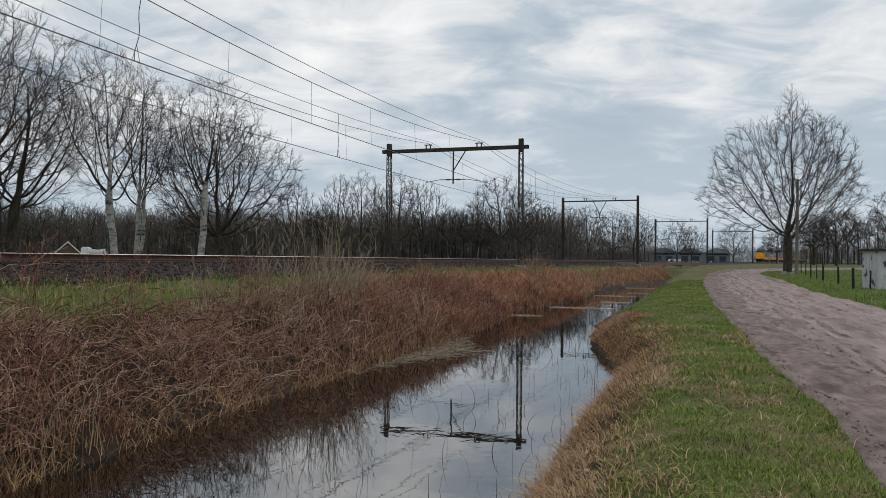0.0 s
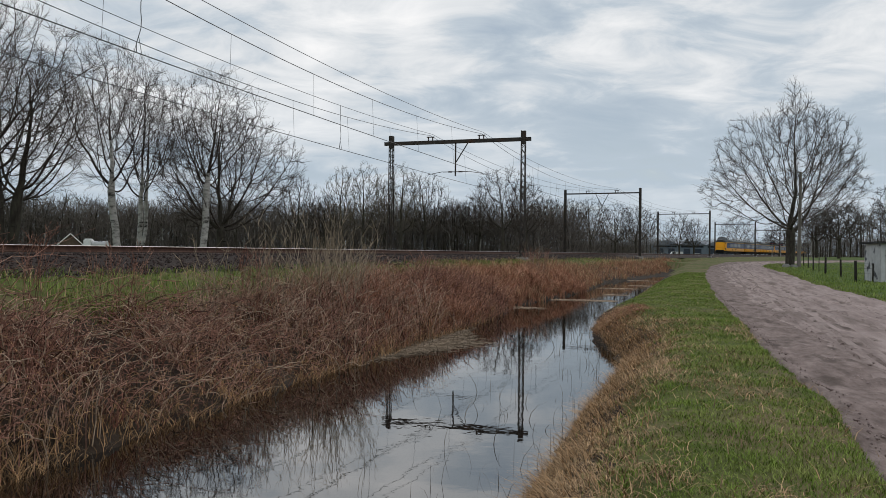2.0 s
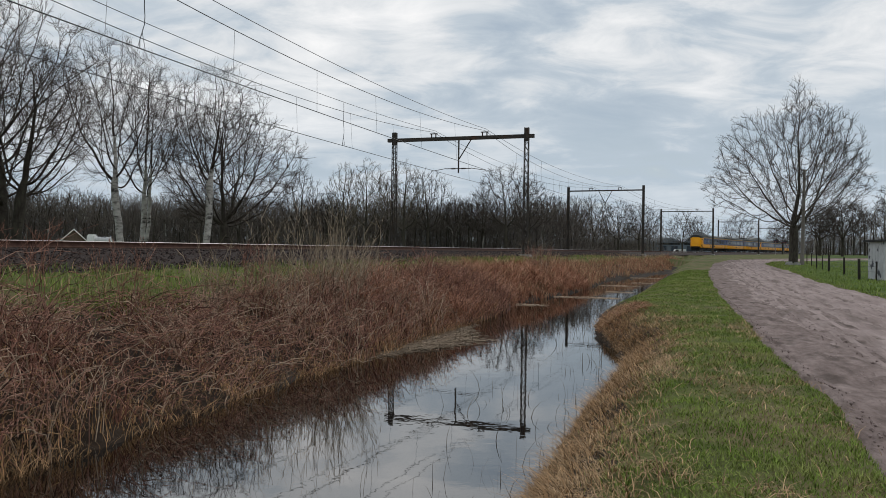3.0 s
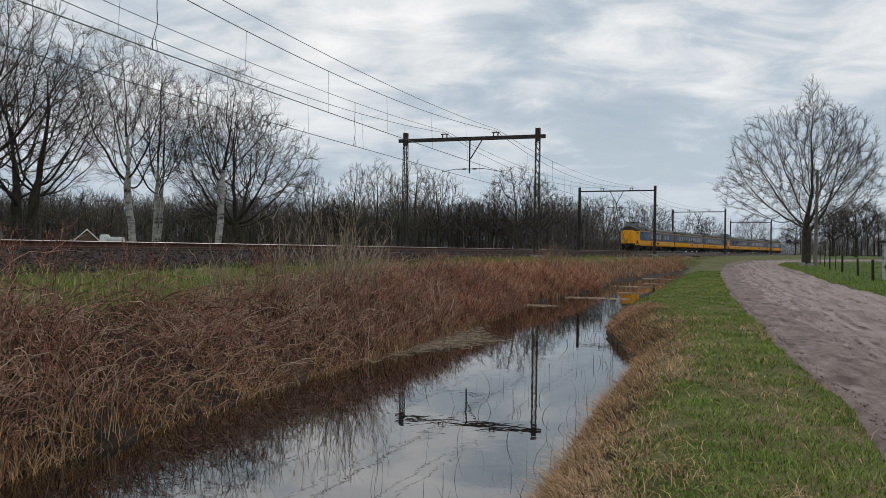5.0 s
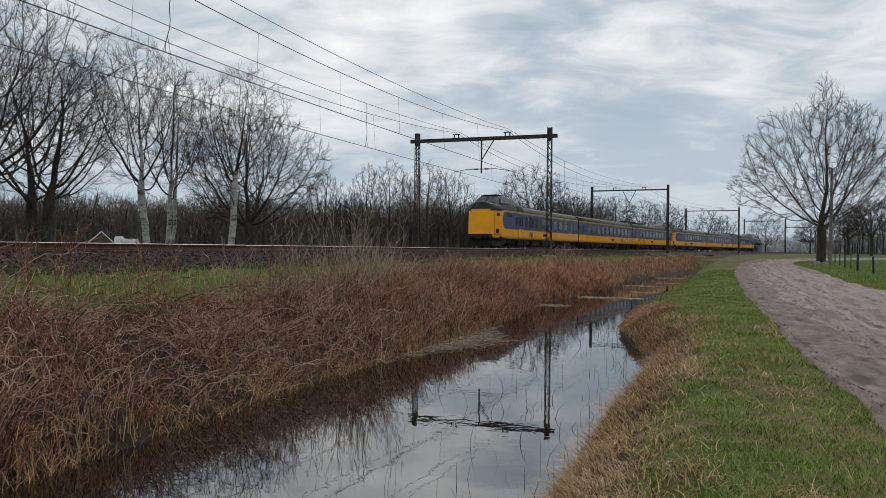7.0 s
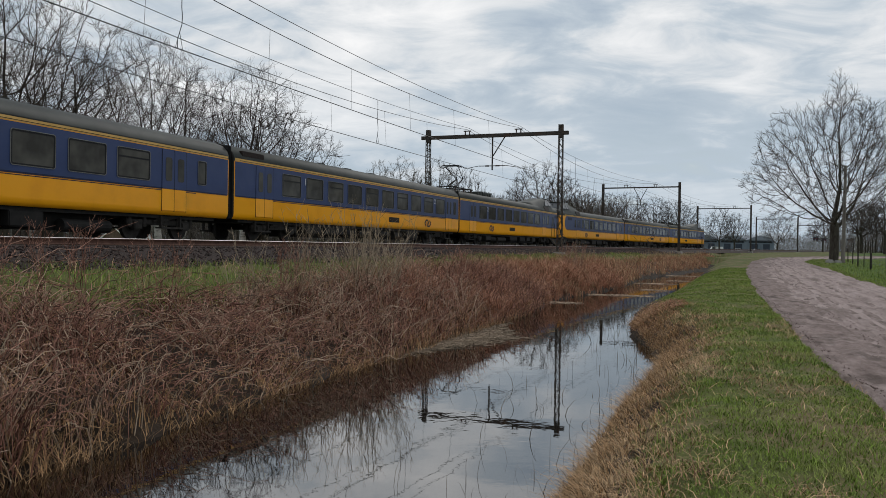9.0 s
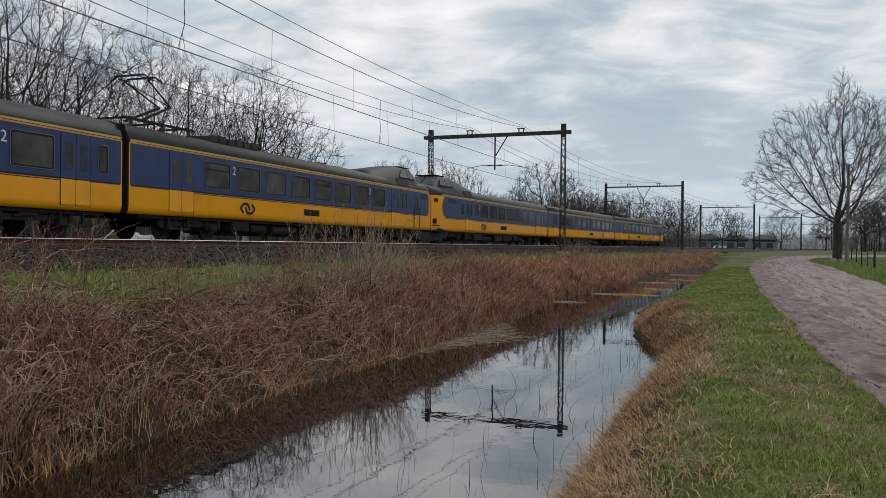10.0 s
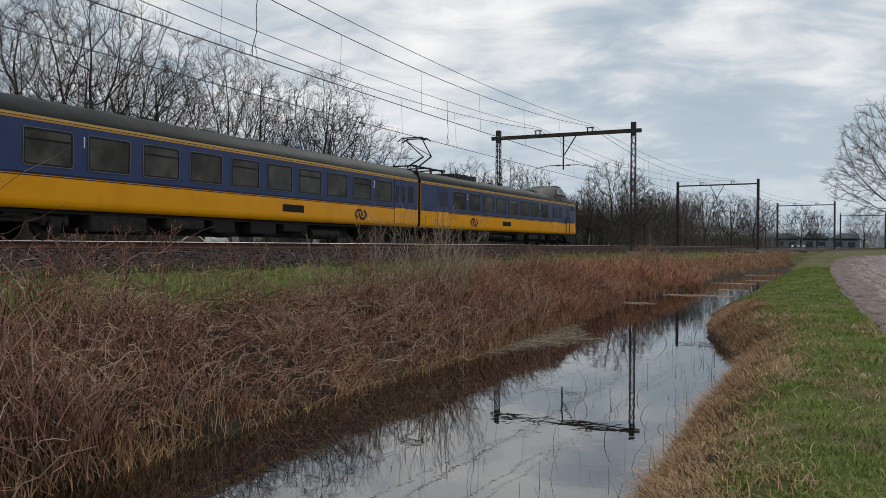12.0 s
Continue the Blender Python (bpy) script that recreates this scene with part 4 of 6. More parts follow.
    pr = [(-0.15, 0.76), (0.1, 0.20), (1.6, 0.26), (2.4, 0.5), (3.0, 0.76)]
    for sg in (-1, 1):
        a = [bm.verts.new((X(u), sg * 1.28, z)) for u, z in pr]
        b = [bm.verts.new((X(u), sg * 1.22, z)) for u, z in pr]
        bm.faces.new(a)
        bm.faces.new(b)
        for i in range(len(pr)):
            j = (i + 1) % len(pr)
            bm.faces.new((a[i], a[j], b[j], b[i]))
    lo, hi = sorted((X(-0.12), X(0.12)))
    box(bm, lo, hi, -1.22, 1.22, 0.22, 0.76)
    on_cheek(bm, x0, back)
    bmesh.ops.recalc_face_normals(bm, faces=bm.faces[:])
    part("nose_skirt", bm, M["cloth_dark"], car)
    if back > 0:
        us = [u for u, _ in CHEEK] + [2.0, 2.5]
        top = [float(np.interp(u, (-0.34, 0.3, 1.2, 2.5), (1.20, 1.17, 1.02, 0.86))) for u in us]
        for sg in (-1, 1):
            bm = plate(bmesh.new(), [(X(u), 0.835) for u in us] + [(X(u), z) for u, z in list(zip(us, top))[::-1]], sg * (HALF + 0.004), 0.012)
            part("nose_apron", on_cheek(bm, x0, back), M["cloth_dark"], car, "black apron below the nose")
        part("nose_apron", box(bmesh.new(), -0.37, -0.33, -0.84, 0.84, 0.84, 1.2, 0.01), M["cloth_dark"], car, "black apron below the nose")
    bm = bmesh.new()
    rod(bm, (X(0.1), 0, 0.95), (X(-0.5), 0, 0.95), 0.16, n=12)
    lo, hi = sorted((X(-0.6), X(-0.40)))
    box(bm, lo, hi, -0.3, 0.3, 0.8, 1.12, 0.04)
    part("coupler", bm, M["bogie"], car)
    for sg in (-1, 1):
        if back > 0:
            bm = plate(bmesh.new(), rounded(min(X(0.55), X(0.95)), max(X(0.55), X(0.95)), 2.7, 2.93, 0.08), sg * (HALF + 0.001), 0.03)
            part("marker_light", on_cheek(bm, x0, back), M["grille"], car, "dark round-cornered marker light")
            bm = plate(bmesh.new(), rounded(min(X(0.4), X(0.78)), max(X(0.4), X(0.78)), 1.3, 1.64, 0.1), sg * (HALF + 0.001), 0.05)
            part("headlight", on_cheek(bm, x0, back), M["rubber"], car, "dark headlight housing")
            lo, hi = sorted((X(0.35), X(1.15)))
            bm = plate(bmesh.new(), [(lo, 1.18), (hi, 1.18), (hi, 1.24), (lo, 1.24)], sg * (HALF + 0.001), 0.04)
            part("handrail", on_cheek(bm, x0, back), M["rubber"], car)
        # the flat nose's corner seam
        lo, hi = sorted((X(0.22), X(0.245)))
        part("corner_seam", on_cheek(plate(bmesh.new(), [(lo, 0.85), (hi, 0.85), (hi, 3.05), (lo, 3.05)], sg * (HALF + 0.004), 0.006), x0, back), M["grille"], car)


def windows(car, starts, split_every, z0=1.96, z1=2.92, w=1.55):
    for side in (-1, 1):
        for i, x in enumerate(starts):
            side_window(car, side, x, x + w, z0, z1, split=(i % split_every == 0))


CARS = ("lead", "middle", "tail")
LEN = {"lead": 27.3, "middle": 26.2, "tail": 26.6}


def build_car(kind, seed):
    L = LEN[kind]
    if kind == "lead":
        car = car_base(L, 1.6, L - 0.1, 0.62, 0.02, [u for u, _ in CHEEK] + [L - 0.05, L], [f for _, f in CHEEK] + [1.0, 0.97], 1)
        cab(car, 0.0, 1)
        for side in (-1, 1):
            side_window(car, side, 5.0, 5.45, 2.02, 2.83, r=0.18)
            side_door(car, side, 5.85, 7.2)
            side_window(car, side, 7.8, 8.38, 2.02, 2.88)
            side_door(car, side, 23.3, 24.6)
            side_window(car, side, 25.3, 25.8, 2.02, 2.88)
            digit(car, side, "2", 8.6, 2.56, 0.44)
            emblem(car, side, 9.55, 1.30, 1.0)
            y = side * (HALF + 0.008)
            part("faded_panel", plate(bmesh.new(), rounded(2.6, 4.0, 2.72, 3.0, 0.02, 1), y, 0.004), M["logo"], car)
        windows(car, [8.87 + 2.04 * k for k in range(7)], 3)
        grille(car, 13.5, 14.95)
        bog = (3.9, L - 3.6)
    elif kind == "middle":
        car = car_base(L, 0.1, L - 0.1, 0.02, 0.02, (0.0, 0.05, L - 0.05, L), (0.97, 1.0, 1.0, 0.97))
        for side in (-1, 1):
            side_door(car, side, 1.55, 2.8)
            side_door(car, side, 23.6, 24.75)
            side_window(car, side, 25.1, 25.5, 2.02, 2.88)
            digit(car, side, "1", 5.45, 2.56, 0.44)
            digit(car, side, "2", 21.6, 2.56, 0.44)
            emblem(car, side, 20.45, 1.30, 1.0)
        windows(car, [3.55 + 2.03 * k for k in range(10)], 2, w=1.52)
        grille(car, 14.65, 16.05)
        bog = (3.5, L - 3.5)
    else:
        car = car_base(L, 0.1, L - 0.32, 0.02, 0.3, (0.0, 0.05, L - 0.8, L - 0.25, L + 0.1, L + 0.25, L + 0.28), (0.97, 1.0, 1.0, 0.985, 0.95, 0.90, 0.86), -1)
        cab(car, L, -1)
        for side in (-1, 1):
            side_door(car, side, 2.0, 3.3)
            side_door(car, side, 20.65, 21.85)
            side_window(car, side, 22.2, 22.8, 2.02, 2.88)
            side_window(car, side, 24.15, 24.5, 1.95, 2.83, r=0.12)
            digit(car, side, "2", 5.75, 2.56, 0.44)
            digit(car, side, "2", 17.85, 2.56, 0.44)
            emblem(car, side, 6.7, 1.30, 1.0)
            bm = bmesh.new()
            for x in (23.85, 24.75):
                rod(bm, (x, side * 1.44, 0.95), (x, side * 1.44, 2.2), 0.025)
            part("cab_grab_rail", bm, M["rubber"], car)
            bm = bmesh.new()
            lo, hi = sorted((side * 1.1, side * 1.4))
            for z in (0.3, 0.6):
                box(bm, 23.95, 24.65, lo, hi, z, z + 0.05)
            part("cab_step", bm, M["bogie"], car)
            part("faded_panel", plate(bmesh.new(), rounded(24.9, 26.0, 2.72, 3.0, 0.02, 1), side * (HALF + 0.008), 0.004), M["logo"], car)
        windows(car, [3.95 + 2.03 * k for k in range(8)], 4)
        grille(car, 11.1, 12.5)
        bog = (3.6, L - 4.2)
    for side in (-1, 1):
        lo, hi = sorted((side * 1.18, side * 1.36))
        bm = box(bmesh.new(), 0.6, 2.2, lo, hi, 3.34, 3.58, 0.03) if kind == "middle" else None
        if bm:
            part("roof_louvre", bm, M["grille"], car)
    for x in bog:
        bogie(car, x)
    underframe(car, bog[0] + 2.3, bog[1] - 2.3, seed)
    roof_gear(car, L, seed)
    # the rubber bellows towards the next car
    for end, yes in ((0.0, kind != "lead"), (L, kind != "tail")):
        if yes:
            d = -0.22 if end == 0 else 0.0
            bm = bmesh.new()
            for k in range(3):
                box(bm, end + d + 0.075 * k, end + d + 0.075 * k + 0.05, -1.3, 1.3, 0.85, 3.7, 0.02)
            part("bellows", bm, M["rubber"], car)
    if kind == "tail":
        pantograph(car, 1.9)
    tagged(car, {"lead": "yellow and blue train car with grey driver's cab at its nose", "middle": "yellow and blue middle train car with many windows", "tail": "yellow and blue train car with pantograph and tail cab"}[kind], "train car", group="train cars")
    return car


def pantograph(car, x):
    p = part("pantograph", box(box(bmesh.new(), x - 1.3, x + 2.3, -0.75, -0.65, CROWN + 0.12, CROWN + 0.2), x - 1.3, x + 2.3, 0.65, 0.75, CROWN + 0.12, CROWN + 0.2), M["cloth_dark"], car, "raised dark steel pantograph")
    for a in (-1.0, 0.6, 2.0):
        for sg in (-1, 1):
            part("insulator", rod(bmesh.new(), (x + a, sg * 0.7, CROWN - 0.15), (x + a, sg * 0.7, CROWN + 0.15), 0.07, n=10), M["insulator"], p)
        part("cross_bar", box(bmesh.new(), x + a - 0.05, x + a + 0.05, -0.7, 0.7, CROWN + 0.18, CROWN + 0.24), M["cloth_dark"], p)
    zt = 5.7
    knee = (x + 1.55, CROWN + 0.95)
    bm = bmesh.new()
    for sg in (-1, 1):
        rod(bm, (x - 0.1, sg * 0.35, CROWN + 0.25), (knee[0], sg * 0.25, knee[1]), 0.045)
    part("lower_arm", bm, M["cloth_dark"], p)
    bm = bmesh.new()
    for sg in (-1, 1):
        rod(bm, (knee[0], sg * 0.25, knee[1]), (x + 0.05, sg * 0.5, zt - 0.16), 0.03)
    rod(bm, (knee[0], -0.25, knee[1]), (x + 0.05, 0.5, zt - 0.16), 0.02)
    part("upper_arm", bm, M["cloth_dark"], p)
    bm = bmesh.new()
    for a in (-0.25, 0.3):
        box(bm, x + a - 0.04, x + a + 0.04, -0.6, 0.6, zt - 0.06, zt, 0.01)
        for sg in (-1, 1):
            rod(bm, (x + a, sg * 0.6, zt - 0.03), (x + a, sg * 0.85, zt - 0.2), 0.03)
    rod(bm, (x - 0.25, 0.5, zt - 0.12), (x + 0.3, 0.5, zt - 0.12), 0.03)
    rod(bm, (x - 0.25, -0.5, zt - 0.12), (x + 0.3, -0.5, zt - 0.12), 0.03)
    part("collector_head", bm, M["cloth_dark"], p)
    bm = bmesh.new()
    for k in range(6):
        box(bm, x + 3.2 + 0.55 * k, x + 3.65 + 0.55 * k, -0.8, 0.8, CROWN - 0.1, CROWN + 0.14 + 0.04 * (k % 2), 0.02)
    part("roof_resistor", bm, M["roof_grey"], car)


# car noses measured back along the train
TRAIN = (("lead", 0.0), ("middle", 27.55), ("tail", 53.95), ("lead", 80.95), ("middle", 108.4), ("tail", 134.75))
cars = [(build_car(kind, 11 + i), kind, u) for i, (kind, u) in enumerate(TRAIN)]
SPEED = 32.41


def motions():
    for car, kind, u in cars:
        L = LEN[kind]
        rows = []
        for k in range(25):
            t = k * 0.5
            s0 = 5.08 + (12 - t) * SPEED - 161.2 + u
            a, b = rail_xy(s0 + 3.6, -2.0), rail_xy(s0 + L - 3.6, -2.0)
            turn = math.atan2(b[1] - a[1], b[0] - a[0])
            rows.append((t, pose(a[0] - 3.6 * math.cos(turn), a[1] - 3.6 * math.sin(turn), RAIL, 0, 0, math.degrees(turn))))
        walk(car, rows)


# ---- trees ----
def grow(seed, h, r, trunk=0.3, kids=(9, 7, 6, 4), ratio=(0.62, 0.5, 0.45, 0.42), spread=50, up=0.05, wander=0.16, droop=0.0, lean=(0, 0), stems=1, fan=0.32, base_gap=0.0, min_r=0.006, wide=0.0):
    """Limbs of a bare tree as tapered pieces: (start, end, radius, radius, level). trunk: share of the height below the lowest limb."""
    rng = random.Random(seed)
    out = []

    def unit(v):
        n = math.sqrt(v[0] ** 2 + v[1] ** 2 + v[2] ** 2) or 1
        return (v[0] / n, v[1] / n, v[2] / n)

    def aside(d, angle, roll):
        a = (1, 0, 0) if abs(d[0]) < 0.8 else (0, 1, 0)
        u = unit((d[1] * a[2] - d[2] * a[1], d[2] * a[0] - d[0] * a[2], d[0] * a[1] - d[1] * a[0]))
        w = (d[1] * u[2] - d[2] * u[1], d[2] * u[0] - d[0] * u[2], d[0] * u[1] - d[1] * u[0])
        s, c = math.sin(angle), math.cos(angle)
        cr, sr = math.cos(roll), math.sin(roll)
        return unit(tuple(d[i] * c + s * (u[i] * cr + w[i] * sr) for i in range(3)))

    def limb(p, d, length, rad, level, start):
        n = (8, 6, 4, 3, 2)[min(level, 4)]
        step = length / n
        roll = rng.uniform(0, 6.28)
        pts = []
        for i in range(n):
            t0, t1 = i / n, (i + 1) / n
            k = wander * (0.45, 1.0, 0.75, 0.6, 0.55)[min(level, 4)]
            bend = up if level < 3 else up * 0.4
            bend -= droop * level * 0.25 * t1
            d = unit((d[0] + rng.gauss(0, k), d[1] + rng.gauss(0, k), d[2] + rng.gauss(0, k) * 0.7 + bend))
            q = (p[0] + d[0] * step, p[1] + d[1] * step, p[2] + d[2] * step)
            taper = 0.8 if level == 0 else 0.85
            ra, rb = max(rad * (1 - taper * t0), min_r), max(rad * (1 - taper * t1), min_r * 0.8)
            out.append((p, q, ra, rb, level))
            pts.append((p, q, d, t0, t1, ra))
            p = q
        if level < len(kids):
            m = kids[level]
            for j in range(m):
                t = start + (1 - start) * (j + rng.uniform(0.1, 0.9)) / m
                i = min(int(t * n), n - 1)
                a, b, dd, t0, t1, ra = pts[i]
                f = t * n - i
                q = tuple(a[k] + (b[k] - a[k]) * f for k in range(3))
                roll += 2.4 + rng.uniform(-0.5, 0.5)
                ang = radians(spread * rng.uniform(0.6, 1.15) * (1 - 0.35 * t if level == 0 else 0.72))
                ln = length * ratio[level] * rng.uniform(0.7, 1.15) * (1.05 - 0.5 * (t - start) / (1 - start + 1e-6))
                limb(q, aside(dd, ang, roll), ln, ra * rng.uniform(0.45, 0.65), level + 1, (0.34, 0.3, 0.15)[min(level, 2)])

    for k in range(stems):
        a = rng.uniform(0, 6.28)
        off = base_gap * (k > 0)
        tilt = 0.0 if stems == 1 else rng.uniform(0.1, fan)
        limb((off * math.cos(a), off * math.sin(a), -0.15), unit((lean[0] + tilt * math.cos(a), lean[1] + tilt * math.sin(a), 1)), h * rng.uniform(0.9, 1.0) if k else h, r * (1 if k == 0 else 0.75), 0, trunk)
    # to its true height and, where given, width
    fz = h / max(q[1][2] for q in out)
    fx = fz
    if wide:
        far = sorted(math.hypot(q[1][0] - lean[0] * q[1][2], q[1][1] - lean[1] * q[1][2]) for q in out)
        fx = min(max(wide / 2 / far[int(0.93 * len(far))], 0.75 * fz), 1.35 * fz)
    return [((a[0] * fx, a[1] * fx, a[2] * fz), (b[0] * fx, b[1] * fx, b[2] * fz), ra, rb, lv) for a, b, ra, rb, lv in out]


def crown(seed, h, r, base, wide, fork, n=900, twigs=3, widest=0.42, lean=(0, 0), droop=0.0, spire=0.0, min_r=0.0075, twig_len=0.6, stem_bow=(0, 0), step=0.0, rise=0.12, round_top=0.62, stems=1, fine=2, lump=1.0):
    """A bare tree whose limbs reach for n buds spread through its crown. h: its height, base: the crown's lowest edge, fork: where the trunk divides, wide: the crown's width."""
    g = np.random.default_rng(seed)
    D = step or max(0.028 * h, 0.2)
    # the buds: an uneven crown, fuller towards its skin
    buds = []
    while len(buds) < n:
        t = g.uniform(0.0, 1.0)
        w = max(math.sin(math.pi * t ** (math.log(0.5) / math.log(widest))), 0.0) ** round_top
        if spire and t > 0.72:
            w *= 1 - spire * min((t - 0.72) / 0.12, 1)
        if g.uniform() > w * w + (0.3 if spire and t > 0.72 else 0.04):
            continue
        a = g.uniform(0, 2 * math.pi)
        q = g.uniform(0.02, 1) ** 0.42 * w * wide / 2
        q *= 1 + lump * (0.13 * math.sin(3 * a + seed) + 0.10 * math.sin(5 * a + 9 * t + seed))
        z = base + t * (h - base)
        buds.append((lean[0] * z + q * math.cos(a), lean[1] * z + q * math.sin(a), z))
    B = np.array(buds)
    P, parent = [], []
    for k in range(stems):
        turn = 2.4 * k + seed
        off = 0.0 if stems == 1 else 0.22
        P.append((off * math.cos(turn), off * math.sin(turn), -0.15))
        parent.append(-1)
        m = max(int(fork / D), 2)
        for i in range(1, m + 1):
            z = fork * i / m
            bow = math.sin(math.pi * min(z / max(h * 0.6, 0.1), 1.0))
            P.append((P[-1][0] * 0.9 + 0.1 * lean[0] * z + (lean[0] * fork / m) * 0.9 + stem_bow[0] * bow * fork / m + g.normal(0, 0.02) + off * 0.4 * math.cos(turn),
                      P[-1][1] * 0.9 + 0.1 * lean[1] * z + (lean[1] * fork / m) * 0.9 + stem_bow[1] * bow * fork / m + g.normal(0, 0.02) + off * 0.4 * math.sin(turn), z))
            parent.append(len(P) - 2)
    P = np.array(P)
    grown = [2 if q[2] < fork - 0.9 * D else 0 for q in P]
    dist, near = np.full(n, 1e9), np.zeros(n, int)

    def meet(first):
        pts = P[first:].copy()
        pts[:, 2] += np.where(np.array(grown[first:]) > 1, 99.0, 0.0)
        d = np.linalg.norm(B[:, None] - pts[None], axis=2)
        j = d.argmin(1)
        better = d[np.arange(len(B)), j] < dist
        dist[better] = d[better, j[better]]
        near[better] = j[better] + first
    meet(0)
    for _ in range(120):
        live = dist > 1.5 * D
        B, dist, near = B[live], dist[live], near[live]
        if not len(B):
            break
        pull = (B - P[near]) / dist[:, None]
        src, inv = np.unique(near, return_inverse=True)
        d = np.zeros((len(src), 3))
        np.add.at(d, inv, pull)
        d /= np.linalg.norm(d, axis=1, keepdims=True) + 1e-9
        par = np.array([parent[s] if parent[s] >= 0 else s for s in src])
        along = P[src] - P[par]
        along /= np.linalg.norm(along, axis=1, keepdims=True) + 1e-9
        d = d + 0.35 * along + np.array([0, 0, rise]) + g.normal(0, 0.13, d.shape)
        d /= np.linalg.norm(d, axis=1, keepdims=True) + 1e-9
        first = len(P)
        P = np.concatenate([P, P[src] + D * d])
        for s in src:
            parent.append(int(s))
            grown.append(0)
            grown[s] += 1
            # a spent knot gives no more shoots
            if grown[s] > 3:
                dist[near == s] = 0.0
        meet(first)
    k = len(P)
    parent = np.array(parent)
    load, kids = np.zeros(k), [[] for _ in range(k)]
    for i in range(k - 1, -1, -1):
        load[i] += 1.0 if not kids[i] else 0.0
        if parent[i] >= 0:
            load[parent[i]] += load[i]
            kids[parent[i]].append(i)
    power = math.log(r / min_r) / math.log(max(load.max(), 2.0))
    rad = min_r * np.maximum(load, 1) ** power
    # smooth the limbs
    Q = P.copy()
    for i in range(k):
        if parent[i] >= 0 and kids[i]:
            big = max(kids[i], key=lambda c: load[c])
            Q[i] = 0.5 * P[i] + 0.25 * (P[parent[i]] + P[big])
    main = set()
    for s in range(k):
        if parent[s] < 0:
            i = s
            while True:
                main.add(i)
                if not kids[i]:
                    break
                i = max(kids[i], key=lambda c: load[c])
    out = []
    heart = np.array([lean[0] * base, lean[1] * base, base + 0.25 * (h - base)])
    for i in range(k):
        p = parent[i]
        if p < 0:
            continue
        level = 0 if i in main and rad[i] > 0.22 * r else 1 if rad[i] > 0.3 * r else 2
        ra = rad[p] if i in main else min(rad[p], rad[i] * 1.25)
        out.append((tuple(Q[p]), tuple(Q[i]), ra, rad[i], level))
        if load[i] <= 7 and twigs:
            e = Q[i] - Q[p]
            e /= np.linalg.norm(e) + 1e-9
            for m in range(twigs if load[i] <= 1 else max(twigs - 1, 1)):
                ln = twig_len * g.uniform(0.35, 1.0)
                a = Q[p] + (Q[i] - Q[p]) * g.uniform(0.1, 1.0)
                d = e + 0.3 * (Q[i] - heart) / (np.linalg.norm(Q[i] - heart) + 1e-9) + g.normal(0, 0.42, 3) + np.array([0, 0, 0.1 - droop])
                d /= np.linalg.norm(d) + 1e-9
                b = a + d * ln * 0.5
                d = d + g.normal(0, 0.2, 3) + np.array([0, 0, 0.1 - 1.3 * droop])
                c = b + d / (np.linalg.norm(d) + 1e-9) * ln * 0.5
                out.append((tuple(a), tuple(b), min_r * 0.95, min_r * 0.8, 4))
                out.append((tuple(b), tuple(c), min_r * 0.8, min_r * 0.5, 4))
                for f in range(fine):
                    # side shoots
                    o = a + (b - a) * g.uniform(0.5, 1.0) if f % 2 else b + (c - b) * g.uniform(0.0, 0.7)
                    w = d / (np.linalg.norm(d) + 1e-9) + g.normal(0, 0.4, 3)
                    out.append((tuple(o), tuple(o + w / (np.linalg.norm(w) + 1e-9) * ln * g.uniform(0.25, 0.55)), min_r * 0.7, min_r * 0.45, 4))
    return out


def limbs_mesh(segs, pick, n):
    sel = [s for s in segs if pick(s)]
    if not sel:
        return np.zeros((0, 3)), np.zeros((0, 4), int)
    return tubes([s[0] for s in sel], [s[1] for s in sel], [s[2] for s in sel], [s[3] for s in sel], n)


def tree(name, label, x, y, segs, bark, twig, split=2, turn=0.0, z=None, pale_to=99.0):
    """A bare tree: trunk with main limbs, and the crown of branches and twigs. pale_to: where the white bark of a birch ends."""
    segs = [q if q[0][2] < pale_to else (q[0], q[1], q[2], q[3], max(q[4], 1)) for q in segs]
    t = empty(name, pose(x, y, height(x, y) if z is None else z, 0, 0, turn))
    tagged(t, label, "tree")
    V, F = limbs_mesh(segs, lambda s: s[4] < split, 7)
    raw("trunk", V, F, bark, t, smooth=True)
    V, F = limbs_mesh(segs, lambda s: s[4] >= split, 3)
    raw("crown", V, F, twig, t, "bare branches and twigs")
    return t


def at(px, depth):
    """Place on the ground seen under the angle of px at that depth ahead of the first view."""
    return (px - 784) / 1450 * depth, depth


# beyond the line
x, y = at(12, 38)
tree("oak_tree", "big bare dark oak with forking limbs beyond the railway", x, y, crown(3, 10.4, 0.27, 2.6, 8.4, 1.5, 2100, step=0.22, twigs=2, twig_len=0.8, widest=0.52, stems=2), M["bark"], M["twig"])
x, y = at(-92, 34)
tree("oak_tree", "tall bare dark oak with heavy forks beyond the railway", x, y, crown(8, 12.6, 0.36, 3.2, 10.4, 2.4, 2100, step=0.25, twigs=2, twig_len=0.9, widest=0.5), M["bark"], M["twig"])
x, y = at(-235, 36)
tree("oak_tree", "bare oak with wide limbs beyond the railway", x, y, crown(21, 13.0, 0.36, 3.2, 9.8, 2.8, 1700, step=0.26, twigs=2, twig_len=0.9), M["bark"], M["twig"])
BIRCHY = dict(droop=0.10, widest=0.56, min_r=0.0065, twig_len=0.9, rise=0.2, twigs=2)
x, y = at(210, 45)
tree("birch_tree", "leaning white-barked birch with fine bare twigs", x, y, crown(4, 12.6, 0.2, 3.6, 7.4, 4.2, 1700, step=0.23, lean=(-0.09, 0), stem_bow=(-0.1, 0), **BIRCHY), M["birch"], M["twig_birch"], 1, pale_to=6.8)
